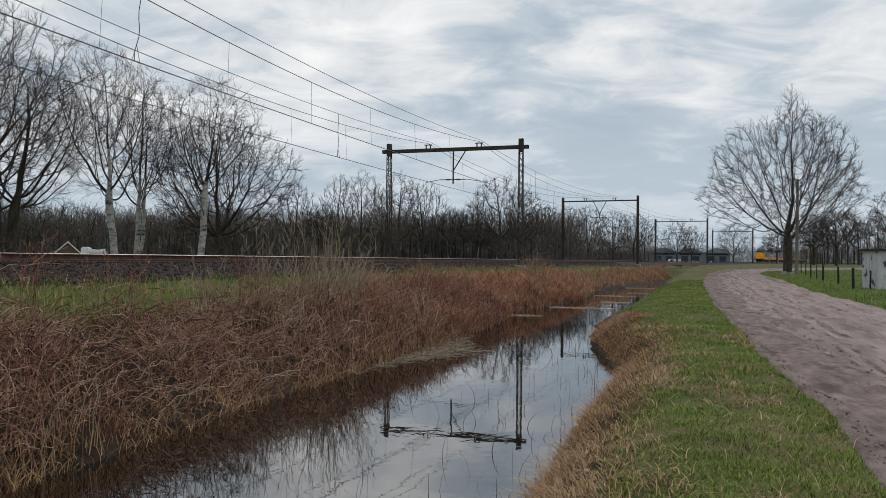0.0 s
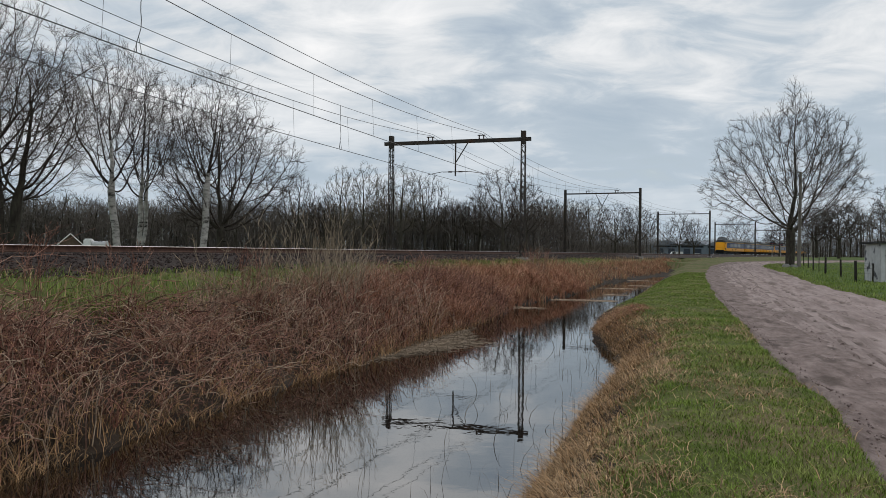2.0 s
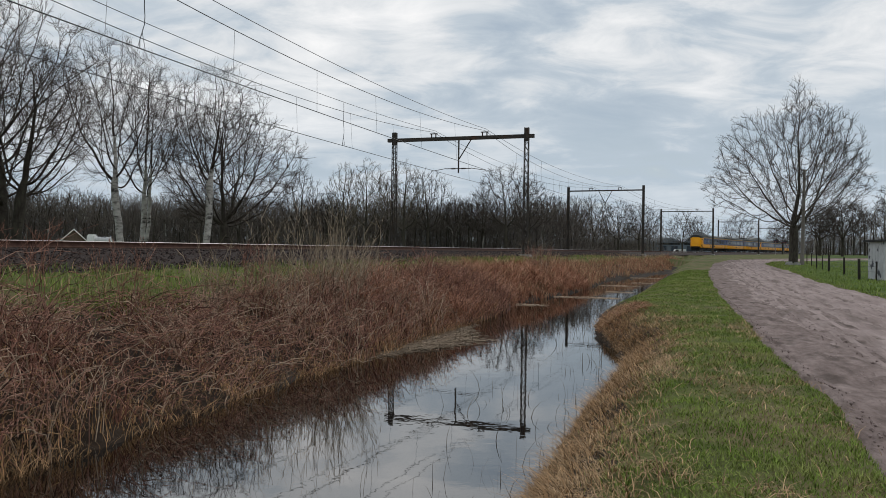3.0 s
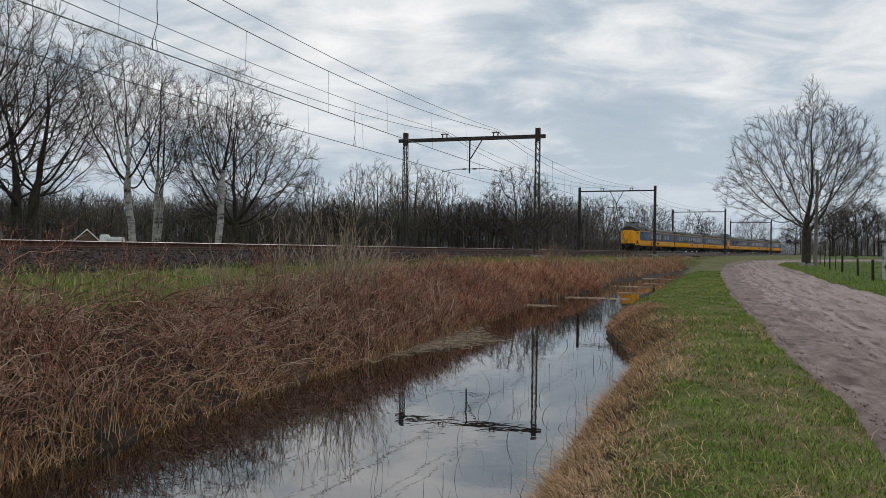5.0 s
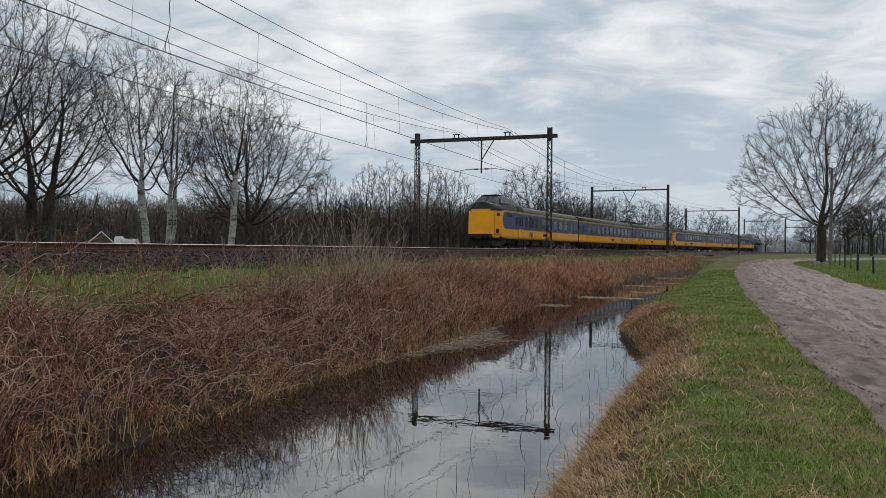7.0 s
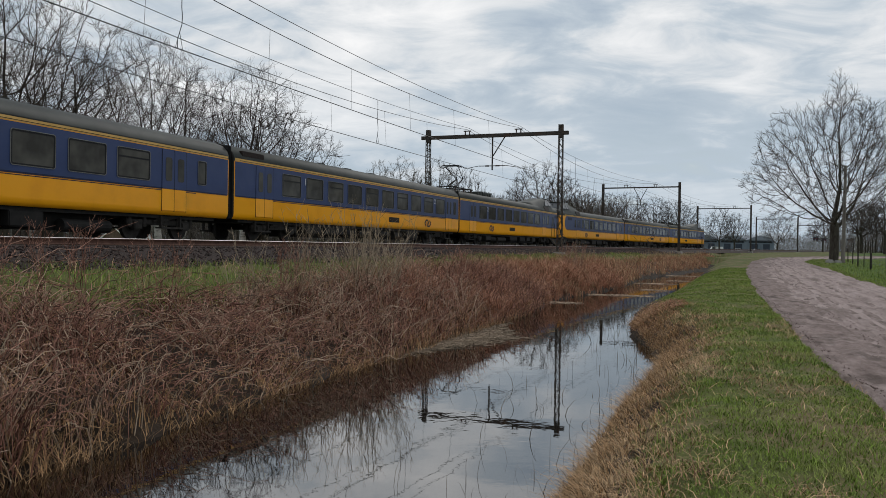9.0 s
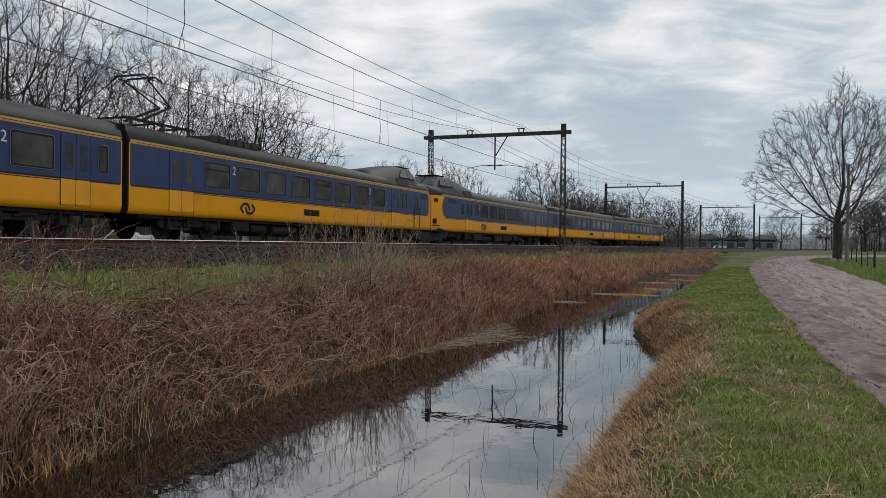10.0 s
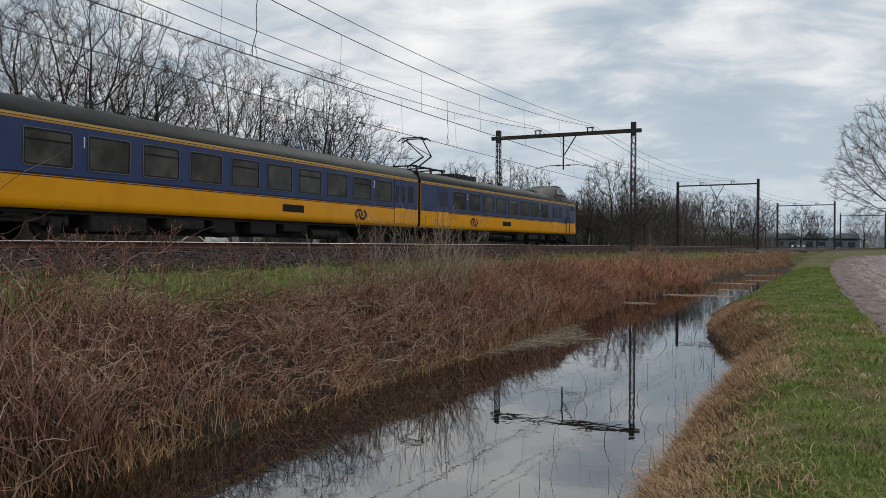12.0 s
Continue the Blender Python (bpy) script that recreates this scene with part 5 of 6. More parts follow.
x, y = at(240, 49)
tree("birch_tree", "slender white birch with a bare airy crown", x, y, crown(15, 12.3, 0.15, 3.4, 5.4, 3.8, 620, step=0.23, lean=(0.04, 0), stem_bow=(-0.06, 0), **BIRCHY), M["birch"], M["twig_birch"], 1, pale_to=5.8)
x, y = at(247, 49.6)
tree("birch_tree", "slender white birch stem close beside another", x, y, crown(16, 10.5, 0.11, 4.0, 3.8, 4.2, 300, step=0.23, lean=(0.05, 0), stem_bow=(0.06, 0), **BIRCHY), M["birch"], M["twig_birch"], 1, pale_to=5.4)
x, y = at(355, 45)
tree("birch_tree", "white-barked birch leaning with drooping bare twigs", x, y, crown(6, 10.9, 0.19, 4.0, 5.4, 3.4, 700, step=0.23, lean=(0.05, 0.0), stem_bow=(0.08, 0), **BIRCHY), M["birch"], M["twig_birch"], 1, pale_to=4.8)
x, y = at(386, 48)
tree("round_tree", "dense round-crowned bare tree with dark twigs", x, y, crown(7, 9.2, 0.28, 1.9, 8.4, 1.2, 3200, step=0.19, twigs=2, twig_len=0.7, widest=0.47, rise=0.05, round_top=0.5), M["bark"], M["twig"])
MID = dict(n=950, twigs=2, min_r=0.0125, twig_len=0.9, widest=0.5, fine=2, round_top=0.5, rise=0.06)
for k, (px, dep, h, w, b) in enumerate(((522, 105, 10.8, 5.4, 2.5), (600, 108, 12.2, 5, 3), (640, 110, 12.8, 6.5, 3), (706, 108, 12.4, 7, 3), (748, 112, 12.0, 7, 3), (885, 104, 11.6, 9.2, 3.4), (925, 110, 10.4, 6, 3), (800, 120, 8.5, 6, 2.5),
                                        (1010, 160, 11.5, 8, 3), (1040, 150, 11.0, 8, 3), (1085, 170, 11.6, 9, 3), (1122, 165, 10.6, 9, 3), (965, 125, 9.5, 7, 3), (676, 118, 11.4, 6, 3), (570, 112, 8.5, 5, 2.5), (845, 118, 9.5, 6, 3))):
    x, y = at(px, dep)
    tree("field_tree", "bare greyish tree at the edge of the wood", x, y, crown(40 + k, h, 0.2, b, w, b * 0.6, **MID), M["bark"], M["twig_pale"] if k in (1, 2, 3) else M["twig"])
for k, (px, dep, h, w) in enumerate(((1198, 262, 13.8, 11), (1224, 268, 13.0, 9.5), (1298, 285, 14.5, 13), (1375, 240, 9.5, 9), (1600, 118, 12.0, 10), (1440, 150, 9.0, 8), (1480, 140, 9.5, 9))):
    x, y = at(px, dep)
    tree("far_tree", "bare spreading tree standing far off", x, y, crown(70 + k, h, 0.28, 3.0, w, 2.4, n=600, twigs=2, min_r=0.02, twig_len=1.3, round_top=0.5), M["bark"], M["twig"])
# the tall tree by the road
x, y = at(1393, 84)
tree("roadside_oak", "tall bare oak with wide crown beside the dirt road", x, y, crown(12, 19.4, 0.46, 3.4, 14.8, 3.0, 4400, twigs=3, widest=0.35, spire=0.58, min_r=0.010, twig_len=0.95, step=0.36, rise=0.12, round_top=0.85, lean=(0.025, 0), lump=1.9), M["bark"], M["twig_grey"])


def build_wood(name, label, spots, seeds, pale):
    """A far wood: one mesh of many bare trees, with thicket below."""
    temps = []
    for sd in seeds:
        segs = crown(sd, 10.0, 0.12, 2.6, 5.6, 2.2, 64, twigs=1, fine=1, min_r=0.02, twig_len=1.2, step=0.5, widest=0.6, round_top=0.5, rise=0.25)
        temps.append((limbs_mesh(segs, lambda s: s[4] == 0, 5), limbs_mesh(segs, lambda s: s[4] > 0, 3)))
    rng = random.Random(77)
    crowns, trunks = [], []
    for x, y, h in spots:
        (tv, tf), (cv, cf) = temps[rng.randrange(len(temps))]
        a, sc = rng.uniform(0, 6.28), h / 10
        rot = np.array([[math.cos(a), -math.sin(a), 0], [math.sin(a), math.cos(a), 0], [0, 0, 1]]) * sc
        off = np.array([x, y, 1.35])
        crowns.append((cv @ rot.T + off, cf))
        trunks.append((tv @ rot.T + off, tf))
    w = empty(name)
    tagged(w, label, "wood", kind="stuff")
    V, F = merge(crowns)
    raw("branches", V, F, M["wood_far"], w)
    V, F = merge(trunks)
    ob = raw("trunks", V, F, [M["bark"], M["trunk_pale"]], w)
    n = len(F)
    idx = (np.arange(n) // 40 * 7919 % 100 < pale).astype(np.int32)
    ob.data.polygons.foreach_set("material_index", idx)


def thicket(name, label, spots, n_each, h, spread, mat, seed):
    """Tangled brushwood: short crossing twigs heaped round the spots."""
    rng = np.random.default_rng(seed)
    c = np.repeat(np.array([(x, y) for x, y in spots]), n_each, 0)
    n = len(c)
    p = np.zeros((n, 3))
    p[:, :2] = c + rng.normal(0, spread, (n, 2))
    hh = h * np.repeat(rng.uniform(0.7, 1.25, len(spots)), n_each) * rng.uniform(0, 1, n) ** 1.1
    p[:, 2] = 1.3 + hh
    d = rng.normal(0, 1, (n, 3)) * np.array([0.5, 0.5, 1.0])
    d[:, 2] = np.abs(d[:, 2]) + 0.2
    d /= np.linalg.norm(d, axis=1, keepdims=True)
    ln = rng.uniform(0.7, 2.0, n)
    V, F = tubes(p, p + d * ln[:, None], np.full(n, 0.035), np.full(n, 0.012), 3)
    ob = raw(name, V, F, mat)
    tagged(ob, label, "thicket", kind="stuff")


rw = random.Random(9)
spots, low = [], []
for px in np.arange(-330, 1010, 7.0):
    for row in range(2):
        dep = 118 + row * 12 + rw.uniform(-4, 4)
        x, y = at(px + rw.uniform(-6, 6), dep)
        spots.append((x, y, rw.uniform(7.4, 9.4) * (1.0 if px < 460 else 0.84) * (1 + 0.07 * math.sin(px * 0.021) + 0.05 * math.sin(px * 0.057))))
    low.append(at(px, 122 + rw.uniform(-6, 10)))
for px in np.arange(1000, 1150, 7.0):
    x, y = at(px + rw.uniform(-4, 4), 215 + rw.uniform(-12, 20))
    spots.append((x, y, rw.uniform(9, 12.5)))
    low.append((x, y))
build_wood("far_wood", "dense brown leafless wood along the horizon", spots, (101, 102, 103, 104, 105), 34)
thicket("wood_undergrowth", "brown tangled undergrowth below the far wood", low, 330, 6.4, 2.6, M["wood_far"], 4)
thicket("far_hedge", "far brown hedges along the horizon", [at(px, 380 + rw.uniform(-10, 10)) for px in np.arange(1130, 1450, 3.0)], 190, 7.0, 3.0, M["wood_far"], 8)
spots2, low2 = [], []
# right of 1900: unseen growth added to darken reflections in the train panes
for px in list(np.arange(1425, 1900, 9.0)) + list(np.arange(1900, 5200, 45.0)):
    for row in range(2):
        dep = 165 + row * 14 + rw.uniform(-8, 8)
        x, y = at(px + rw.uniform(-6, 6), dep)
        spots2.append((x, y, rw.uniform(9.5, 14.0) if px > 1500 else rw.uniform(6, 10.5)))
    low2.append(at(px, 185 + rw.uniform(-6, 10)))
build_wood("far_wood", "leafless trees behind the meadow, carried on unseen for pane reflections", spots2, (111, 112, 113), 10)
thicket("wood_undergrowth", "brown hedge behind the meadow, carried on unseen for pane reflections", low2, 260, 4.6, 3.0, M["wood_far"], 6)


# ---- buildings and small things far off ----
def build_shed():
    x, y = 24.75, 46.7
    t = empty("shed", pose(x, y, height(x + 1, y), 0, 0, -12))
    tagged(t, "pale weathered wooden shed with dark roof at the meadow", "shed")
    for i in range(10):
        part("board", box(bmesh.new(), 0, 0.035, 0.3 * i, 0.3 * i + 0.285, 0.05, 2.25), M["pale_board"], t)
    for i in range(16):
        bm = box(bmesh.new(), 0.04 + 0.25 * i, 0.04 + 0.25 * i + 0.238, -0.03, 0.0, 0.05, 2.25)
        part("board", bm, M["pale_board"], t)
    part("back", box(bmesh.new(), 0.04, 4.0, 2.96, 3.0, 0.05, 2.25), M["pale_board"], t)
    part("roof", box(bmesh.new(), -0.25, 4.3, -0.3, 3.3, 2.25, 2.36, 0.02), M["dark_roof"], t)
    part("plinth", box(bmesh.new(), 0.02, 4.0, 0.01, 2.95, -0.2, 0.05), M["concrete"], t)


def fence_post(x, y, h, r, lean):
    p = part("fence_post", rod(bmesh.new(), (0, 0, -0.2), (lean, 0, h), r, r * 0.9, 8), M["post_wood"])
    p.location = (x, y, height(x, y))
    tagged(p, "dark wooden fence post at the meadow's edge", "fence post", group="fence posts")
    return x, y, h


def build_fence():
    rng = random.Random(3)
    pts = []
    for px, dep, h, r in ((1418, 84, 1.25, 0.05), (1426, 76, 1.2, 0.05), (1435, 68.6, 1.2, 0.06), (1445, 66, 1.15, 0.035), (1456.5, 61.5, 1.25, 0.085), (1484, 55, 1.2, 0.07), (1510.5, 47.8, 1.25, 0.085), (1540, 47, 1.1, 0.05)):
        x, y = at(px, dep)
        pts.append(fence_post(x, y, h, r, rng.uniform(-0.04, 0.04)))
    P = [(x, y, height(x, y)) for x, y, _ in pts]
    w = empty("fence_wire")
    tagged(w, "thin wire strung between the fence posts", "fence wire")
    for z in (0.5, 0.8, 1.08):
        a = [(x, y, g + z) for x, y, g in P]
        V, F = tubes(a[:-1], a[1:], [0.006] * (len(a) - 1), [0.006] * (len(a) - 1), 4)
        raw("strand", V, F, M["wire"], w)


def build_pole():
    x, y = at(1409.5, 80)
    p = empty("utility_pole", pose(x, y, height(x, y), 0, 0.6, 0))
    tagged(p, "grey weathered wooden utility pole beside the tall oak", "utility pole")
    part("shaft", rod(bmesh.new(), (0, 0, -0.3), (0, 0, 9.3), 0.19, 0.13, 12), M["pole_wood"], p)
    bm = bmesh.new()
    for z in (8.6, 8.95, 9.2):
        rod(bm, (-0.28, 0, z), (0.28, 0, z), 0.03)
        for a in (-0.25, 0.25):
            rod(bm, (a, 0, z), (a, 0, z + 0.14), 0.04)
    part("insulator", bm, M["insulator"], p)
    q = part("stone_heap", box(box(bmesh.new(), -0.9, -0.3, -0.3, 0.3, -0.1, 0.32, 0.1), -0.2, 0.35, -0.5, 0.1, -0.1, 0.25, 0.09), M["concrete"])
    q.location = (x - 0.9, y - 0.6, height(x, y))
    tagged(q, "small heap of pale stones beside the oak", "stones")


def hall(px0, px1, dep, top, bays, wall, roof):
    x0, y0 = at(px0, dep)
    x1, _ = at(px1, dep)
    z0 = 1.4
    h = EYE + top * dep / 1450 - z0
    t = empty("industrial_hall", pose(x0, y0, z0))
    tagged(t, "long low grey-blue industrial hall beyond the railway", "industrial hall", group="industrial halls")
    W = x1 - x0
    part("wall", box(bmesh.new(), 0, W, 0, 18, -0.1, h * 0.72), wall, t)
    bw = W / bays
    for i in range(bays):
        bm = bmesh.new()
        rows = []
        for yy in (-0.5, 18.5):
            rows.append([bm.verts.new((bw * (i + k / 8) + (-0.1 if k == 0 else 0.1 if k == 8 else 0), yy, h * 0.72 + 0.004 + h * 0.28 * math.sin(math.pi * k / 8))) for k in range(9)])
        for k in range(8):
            bm.faces.new((rows[0][k], rows[0][k + 1], rows[1][k + 1], rows[1][k]))
        bm.faces.new(rows[0])
        bm.faces.new(rows[1])
        bmesh.ops.recalc_face_normals(bm, faces=bm.faces[:])
        part("roof", bm, roof, t)
        for k in range(2):
            xx = bw * (i + 0.18 + 0.42 * k)
            part("loading_door", box(bmesh.new(), xx, xx + bw * 0.24, -0.08, -0.01, 0, h * 0.5), M["hall_door"], t)
        part("window_strip", box(bmesh.new(), bw * (i + 0.08), bw * (i + 0.92), -0.06, -0.01, h * 0.57, h * 0.67), M["house_pane"], t)


def parked_car(px, dep, mat, van, label):
    x, y = at(px, dep)
    t = empty("parked_car", pose(x, y, 1.35, 0, 0, 0))
    tagged(t, label, "car", group="parked vehicles")
    L, H = (4.8, 1.95) if van else (4.2, 1.42)
    bm = box(bmesh.new(), 0, L, -0.85, 0.85, 0.28, H * 0.58, 0.12)
    body = part("body", bm, mat, t)
    bm = bmesh.new()
    a, b, c, d = (0.5, 1.1, L - 0.1, L) if van else (0.8, 1.5, L - 1.2, L - 0.5)
    vs = [bm.verts.new((xx, yy, zz)) for yy in (-0.78, 0.78) for xx, zz in ((a, H * 0.57), (b, H), (c, H), (d, H * 0.57))]
    for f in ((0, 1, 2, 3), (4, 5, 6, 7), (0, 1, 5, 4), (1, 2, 6, 5), (2, 3, 7, 6)):
        bm.faces.new([vs[k] for k in f])
    bmesh.ops.recalc_face_normals(bm, faces=bm.faces[:])
    part("cabin", bm, mat, t)
    for sg in (-1, 1):
        part("side_glass", box(bmesh.new(), b - 0.1, (b + 1.0) if van else c + 0.05, min(sg * 0.78, sg * 0.8), max(sg * 0.78, sg * 0.8), H * 0.62, H * 0.92), M["house_pane"], t)
        for xx in (0.8, L - 0.85):
            part("wheel", rod(bmesh.new(), (xx, sg * 0.7, 0.31), (xx, sg * 0.87, 0.31), 0.31, n=16), M["tyre"], t)


def build_cabin():
    x, y = at(120, 88)
    t = empty("garden_house", pose(x, y, 1.32, 0, 0, 24))
    tagged(t, "little wooden garden house with red tiled gable roof", "garden house")
    part("wall", box(bmesh.new(), -1.0, 1.0, -1.2, 1.2, 0, 1.55), M["brown_board"], t)
    for yy in (-1.2, 1.14):
        bm = bmesh.new()
        vs = [[bm.verts.new(p) for p in ((-0.98, y_, 1.552), (0.98, y_, 1.552), (0, y_, 2.5))] for y_ in (yy, yy + 0.06)]
        bm.faces.new(vs[0])
        bm.faces.new(vs[1][::-1])
        for i in range(3):
            bm.faces.new((vs[0][i], vs[1][i], vs[1][(i + 1) % 3], vs[0][(i + 1) % 3]))
        bmesh.ops.recalc_face_normals(bm, faces=bm.faces[:])
        part("gable", bm, M["brown_board"], t)
    for sg in (-1, 1):
        bm = bmesh.new()
        n = Vector((sg * 0.72, 0, 0.69))
        for k in range(8):
            a, b = k / 8, (k + 1) / 8
            for yy in np.arange(-1.4, 1.4, 0.35):
                p = [Vector((sg * 1.25 * (1 - t_), y_, 1.36 + 1.2 * t_)) for t_, y_ in ((a, yy), (a, yy + 0.33), (b + 0.03, yy + 0.33), (b + 0.03, yy))]
                vs = [bm.verts.new(q + n * (0.05 - 0.02 * i // 2 * 0.5)) for i, q in enumerate(p)]
                bm.faces.new(vs)
        part("roof", bm, M["red_tile"], t, "red tiled roof slope")
        part("bargeboard", rod(bmesh.new(), (sg * 1.27, -1.42, 1.38), (0, -1.42, 2.58), 0.05), M["white"], t)
        part("bargeboard", rod(bmesh.new(), (sg * 1.27, 1.42, 1.38), (0, 1.42, 2.58), 0.05), M["white"], t)
    x, y = at(146, 86)
    t = empty("garden_trailer", pose(x, y, 1.33, 0, 0, 3))
    tagged(t, "pale covered garden trailer beside the garden house", "trailer")
    part("body", box(bmesh.new(), 0, 0.75, -0.6, 0.6, 0.3, 2.05, 0.12), M["white"], t)
    part("long_tank", rod(bmesh.new(), (0.8, 0, 1.45), (2.35, 0, 1.45), 0.36, n=18), M["pale_board"], t)
    part("stand", box(bmesh.new(), 0.1, 2.2, -0.3, 0.3, 0, 1.12), M["post_wood"], t)


def crossing_signal(px, dep, h):
    x, y = at(px, dep)
    t = empty("crossing_signal", pose(x, y, height(x, y)))
    tagged(t, "level crossing signal with dark round shields on a post", "signal", group="crossing signals")
    part("post", rod(bmesh.new(), (0, 0, -0.2), (0, 0, h), 0.08), M["concrete"], t)
    bm = bmesh.new()
    box(bm, -0.55, 0.55, -0.06, 0.0, h - 0.3, h + 0.4, 0.08)
    s = part("shield", bm, M["hall_door"], t)
    for a in (-0.28, 0.28):
        part("lens", rod(bmesh.new(), (a, -0.06, h + 0.02), (a, -0.12, h + 0.02), 0.13, n=16), M["lamp_red"], s)


build_shed()
build_fence()
build_pole()
hall(1150, 1292, 330, 24.5, 3, M["hall_wall"], M["hall_roof"])
hall(1000, 1148, 345, 22, 3, M["brown_board"], M["hall_roof"])
for px, dep, mat, van, label in ((1180, 290, M["car_white"], True, "white van parked before the industrial hall"), (1218, 292, M["car_white"], False, "white car parked before the industrial hall"),
                                 (1160, 296, M["car_grey"], False, "grey car parked before the industrial hall"), (1252, 300, M["car_grey"], False, "grey car parked before the industrial hall"),
                                 (1090, 300, M["car_white"], False, "white car parked before the industrial hall"), (1424, 190, M["car_white"], True, "white van standing beyond the level crossing")):
    parked_car(px, dep, mat, van, label)
build_cabin()
for px, dep, h in ((1362, 205, 3.4), (1377, 215, 3.2), (1419, 210, 3.0)):
    crossing_signal(px, dep, h)


# ---- plants ----
rg = np.random.default_rng(42)


def on_line(s, o):
    h = np.interp(s, LS, LH)
    x = np.interp(s, LS, LX) + o * np.cos(h)
    y = np.interp(s, LS, LY) - o * np.sin(h)
    return x, y


def bank(n, s0, s1, o_in, o_out, bias=1.0):
    """Random places on the far bank of the ditch; o counted back from its waterline."""
    s = s0 + (s1 - s0) * rg.uniform(0, 1, 2 * n) ** bias
    # growth stands in clumps with gaps between
    s = s[patchy(s * 1.0, s * 0.37, 0.8, 31) + 0.7 * patchy(s, s, 2.3, 17) > rg.uniform(-1.6, 0.5, 2 * n)][:n]
    s = np.concatenate([s, s0 + (s1 - s0) * rg.uniform(0, 1, n - len(s)) ** bias])
    wl = np.interp(s, *zip(*WATER_L))
    o = wl - rg.uniform(o_out, o_in, n)
    x, y = on_line(s, o)
    return s, x, y


def stature(s):
    """How tall the growth stands along the bank."""
    return np.interp(s, [-70, -52, -49, -44.5, -42, -36, 60], [1.1, 1.0, 0.42, 0.4, 0.9, 0.9, 1.0])


def canes(n, s0, s1, o_in, o_out, hgt, reach, rad, segs=6):
    """Arching bramble canes as joined thin tubes."""
    s, x, y = bank(int(n * 1.6), s0, s1, o_in, o_out)
    # hummocks with dark hollows between them
    hump = patchy(x, y, 0.75, 44) + 0.5 * patchy(x, y, 0.3, 45)
    k = (hump > rg.uniform(-1.3, 0.5, len(x))).nonzero()[0][:n]
    s, x, y, hump, n = s[k], x[k], y[k], hump[k], len(k)
    z, _ = land(x, y)
    p = np.stack([x, y, np.maximum(z, -0.05)], 1)
    a = rg.uniform(0, 2 * math.pi, n)
    d = np.stack([np.cos(a), np.sin(a)], 1)
    H = rg.uniform(*hgt, n) * stature(s) * (1 + 0.38 * np.clip(hump, -1, 1))
    Rr = rg.uniform(*reach, n)
    kink = rg.normal(0, 0.022, (segs + 1, n, 3))
    arch = rg.uniform(0.25, 1.3, n)
    P = []
    for k in range(segs + 1):
        t = k / segs
        q = p.copy()
        q[:, :2] += d * (Rr * t ** 1.35)[:, None]
        q[:, 2] += H * ((1 + 0.72 * arch) * t - arch * t * t)
        P.append(q + kink[k] * (k > 0))
    r = rg.uniform(*rad, n)
    pairs = [tubes(P[k], P[k + 1], r * (1 - 0.6 * k / segs), r * (1 - 0.6 * (k + 1) / segs), 3) for k in range(segs)]
    return merge(pairs)


V, F = canes(9000, -66, -26, 2.9, -0.2, (0.4, 1.4), (0.1, 0.95), (0.004, 0.012))
tagged(raw("bramble_thicket", V, F, M["bramble"]), "tangled reddish-brown leafless bramble canes on the ditch bank", "brambles", kind="stuff")
V, F = canes(210, -58, -45.5, 3.6, 1.4, (1.2, 2.2), (0.7, 2.0), (0.005, 0.010), 10)
tagged(raw("bramble_arches", V, F, M["bramble"]), "long bare bramble canes arching above the thicket", "brambles", kind="stuff")
V, F = canes(1000, -56, -34, 2.4, -0.2, (0.7, 1.5), (0.1, 0.9), (0.006, 0.012), 6)
tagged(raw("pale_canes", V, F, M["cane_pale"]), "pale grey-brown dead canes in the thicket", "brambles", kind="stuff")
V, F = canes(1800, -55, -28, 2.6, -0.25, (0.3, 0.95), (0.1, 0.6), (0.004, 0.008), 5)
tagged(raw("dead_stems", V, F, M["bank_straw"]), "pale dead stems tangled low over the bank", "dead stems", kind="stuff")


def reeds(n, s0, s1, o_in, o_out, hgt, lean, width, mat, name, label, category, bias=1.0, segs=3):
    s, x, y = bank(n, s0, s1, o_in, o_out, bias)
    z, _ = land(x, y)
    clump = (0.8 + 0.42 * patchy(x, y, 0.9, 6) + 0.25 * patchy(x, y, 3.1, 9)) * (stature(s) if hgt[1] > 0.6 else 1.0)
    base = np.stack([x, y, np.maximum(z, -0.05)], 1)
    curl = rg.uniform(0.05, 0.35, n) if hgt[1] < 0.6 else rg.uniform(0.1, 0.75, n) ** 1.2
    V, F = ribbons(rg, base, rg.uniform(*hgt, n) * clump, rg.uniform(*width, n), rg.uniform(*lean, n), curl, segs)
    tagged(raw(name, V, F, mat), label, category, kind="stuff")


reeds(6000, -56, -30, 2.9, -0.2, (0.2, 0.65), (0.1, 1.2), (0.008, 0.016), M["bank_straw"], "dry_bank_grass", "straw-coloured dead grass hanging over the ditch", "dry grass")
reeds(9000, -41, -6, 3.0, -0.15, (0.6, 1.35), (0.2, 1.0), (0.012, 0.024), M["reed"], "reed_bed", "rust-brown dead reeds lining the ditch", "reeds")
reeds(9000, -12, 62, 2.8, 0.1, (0.55, 1.15), (0.1, 0.6), (0.015, 0.032), M["reed"], "reed_bed", "tawny dead reeds along the far ditch", "reeds", 1.3)
reeds(11000, -26, 60, 3.4, 0.05, (0.5, 1.15), (0.1, 0.6), (0.014, 0.03), M["straw"], "dry_bank_grass", "pale dead grass along the far ditch", "dry grass", 1.3)


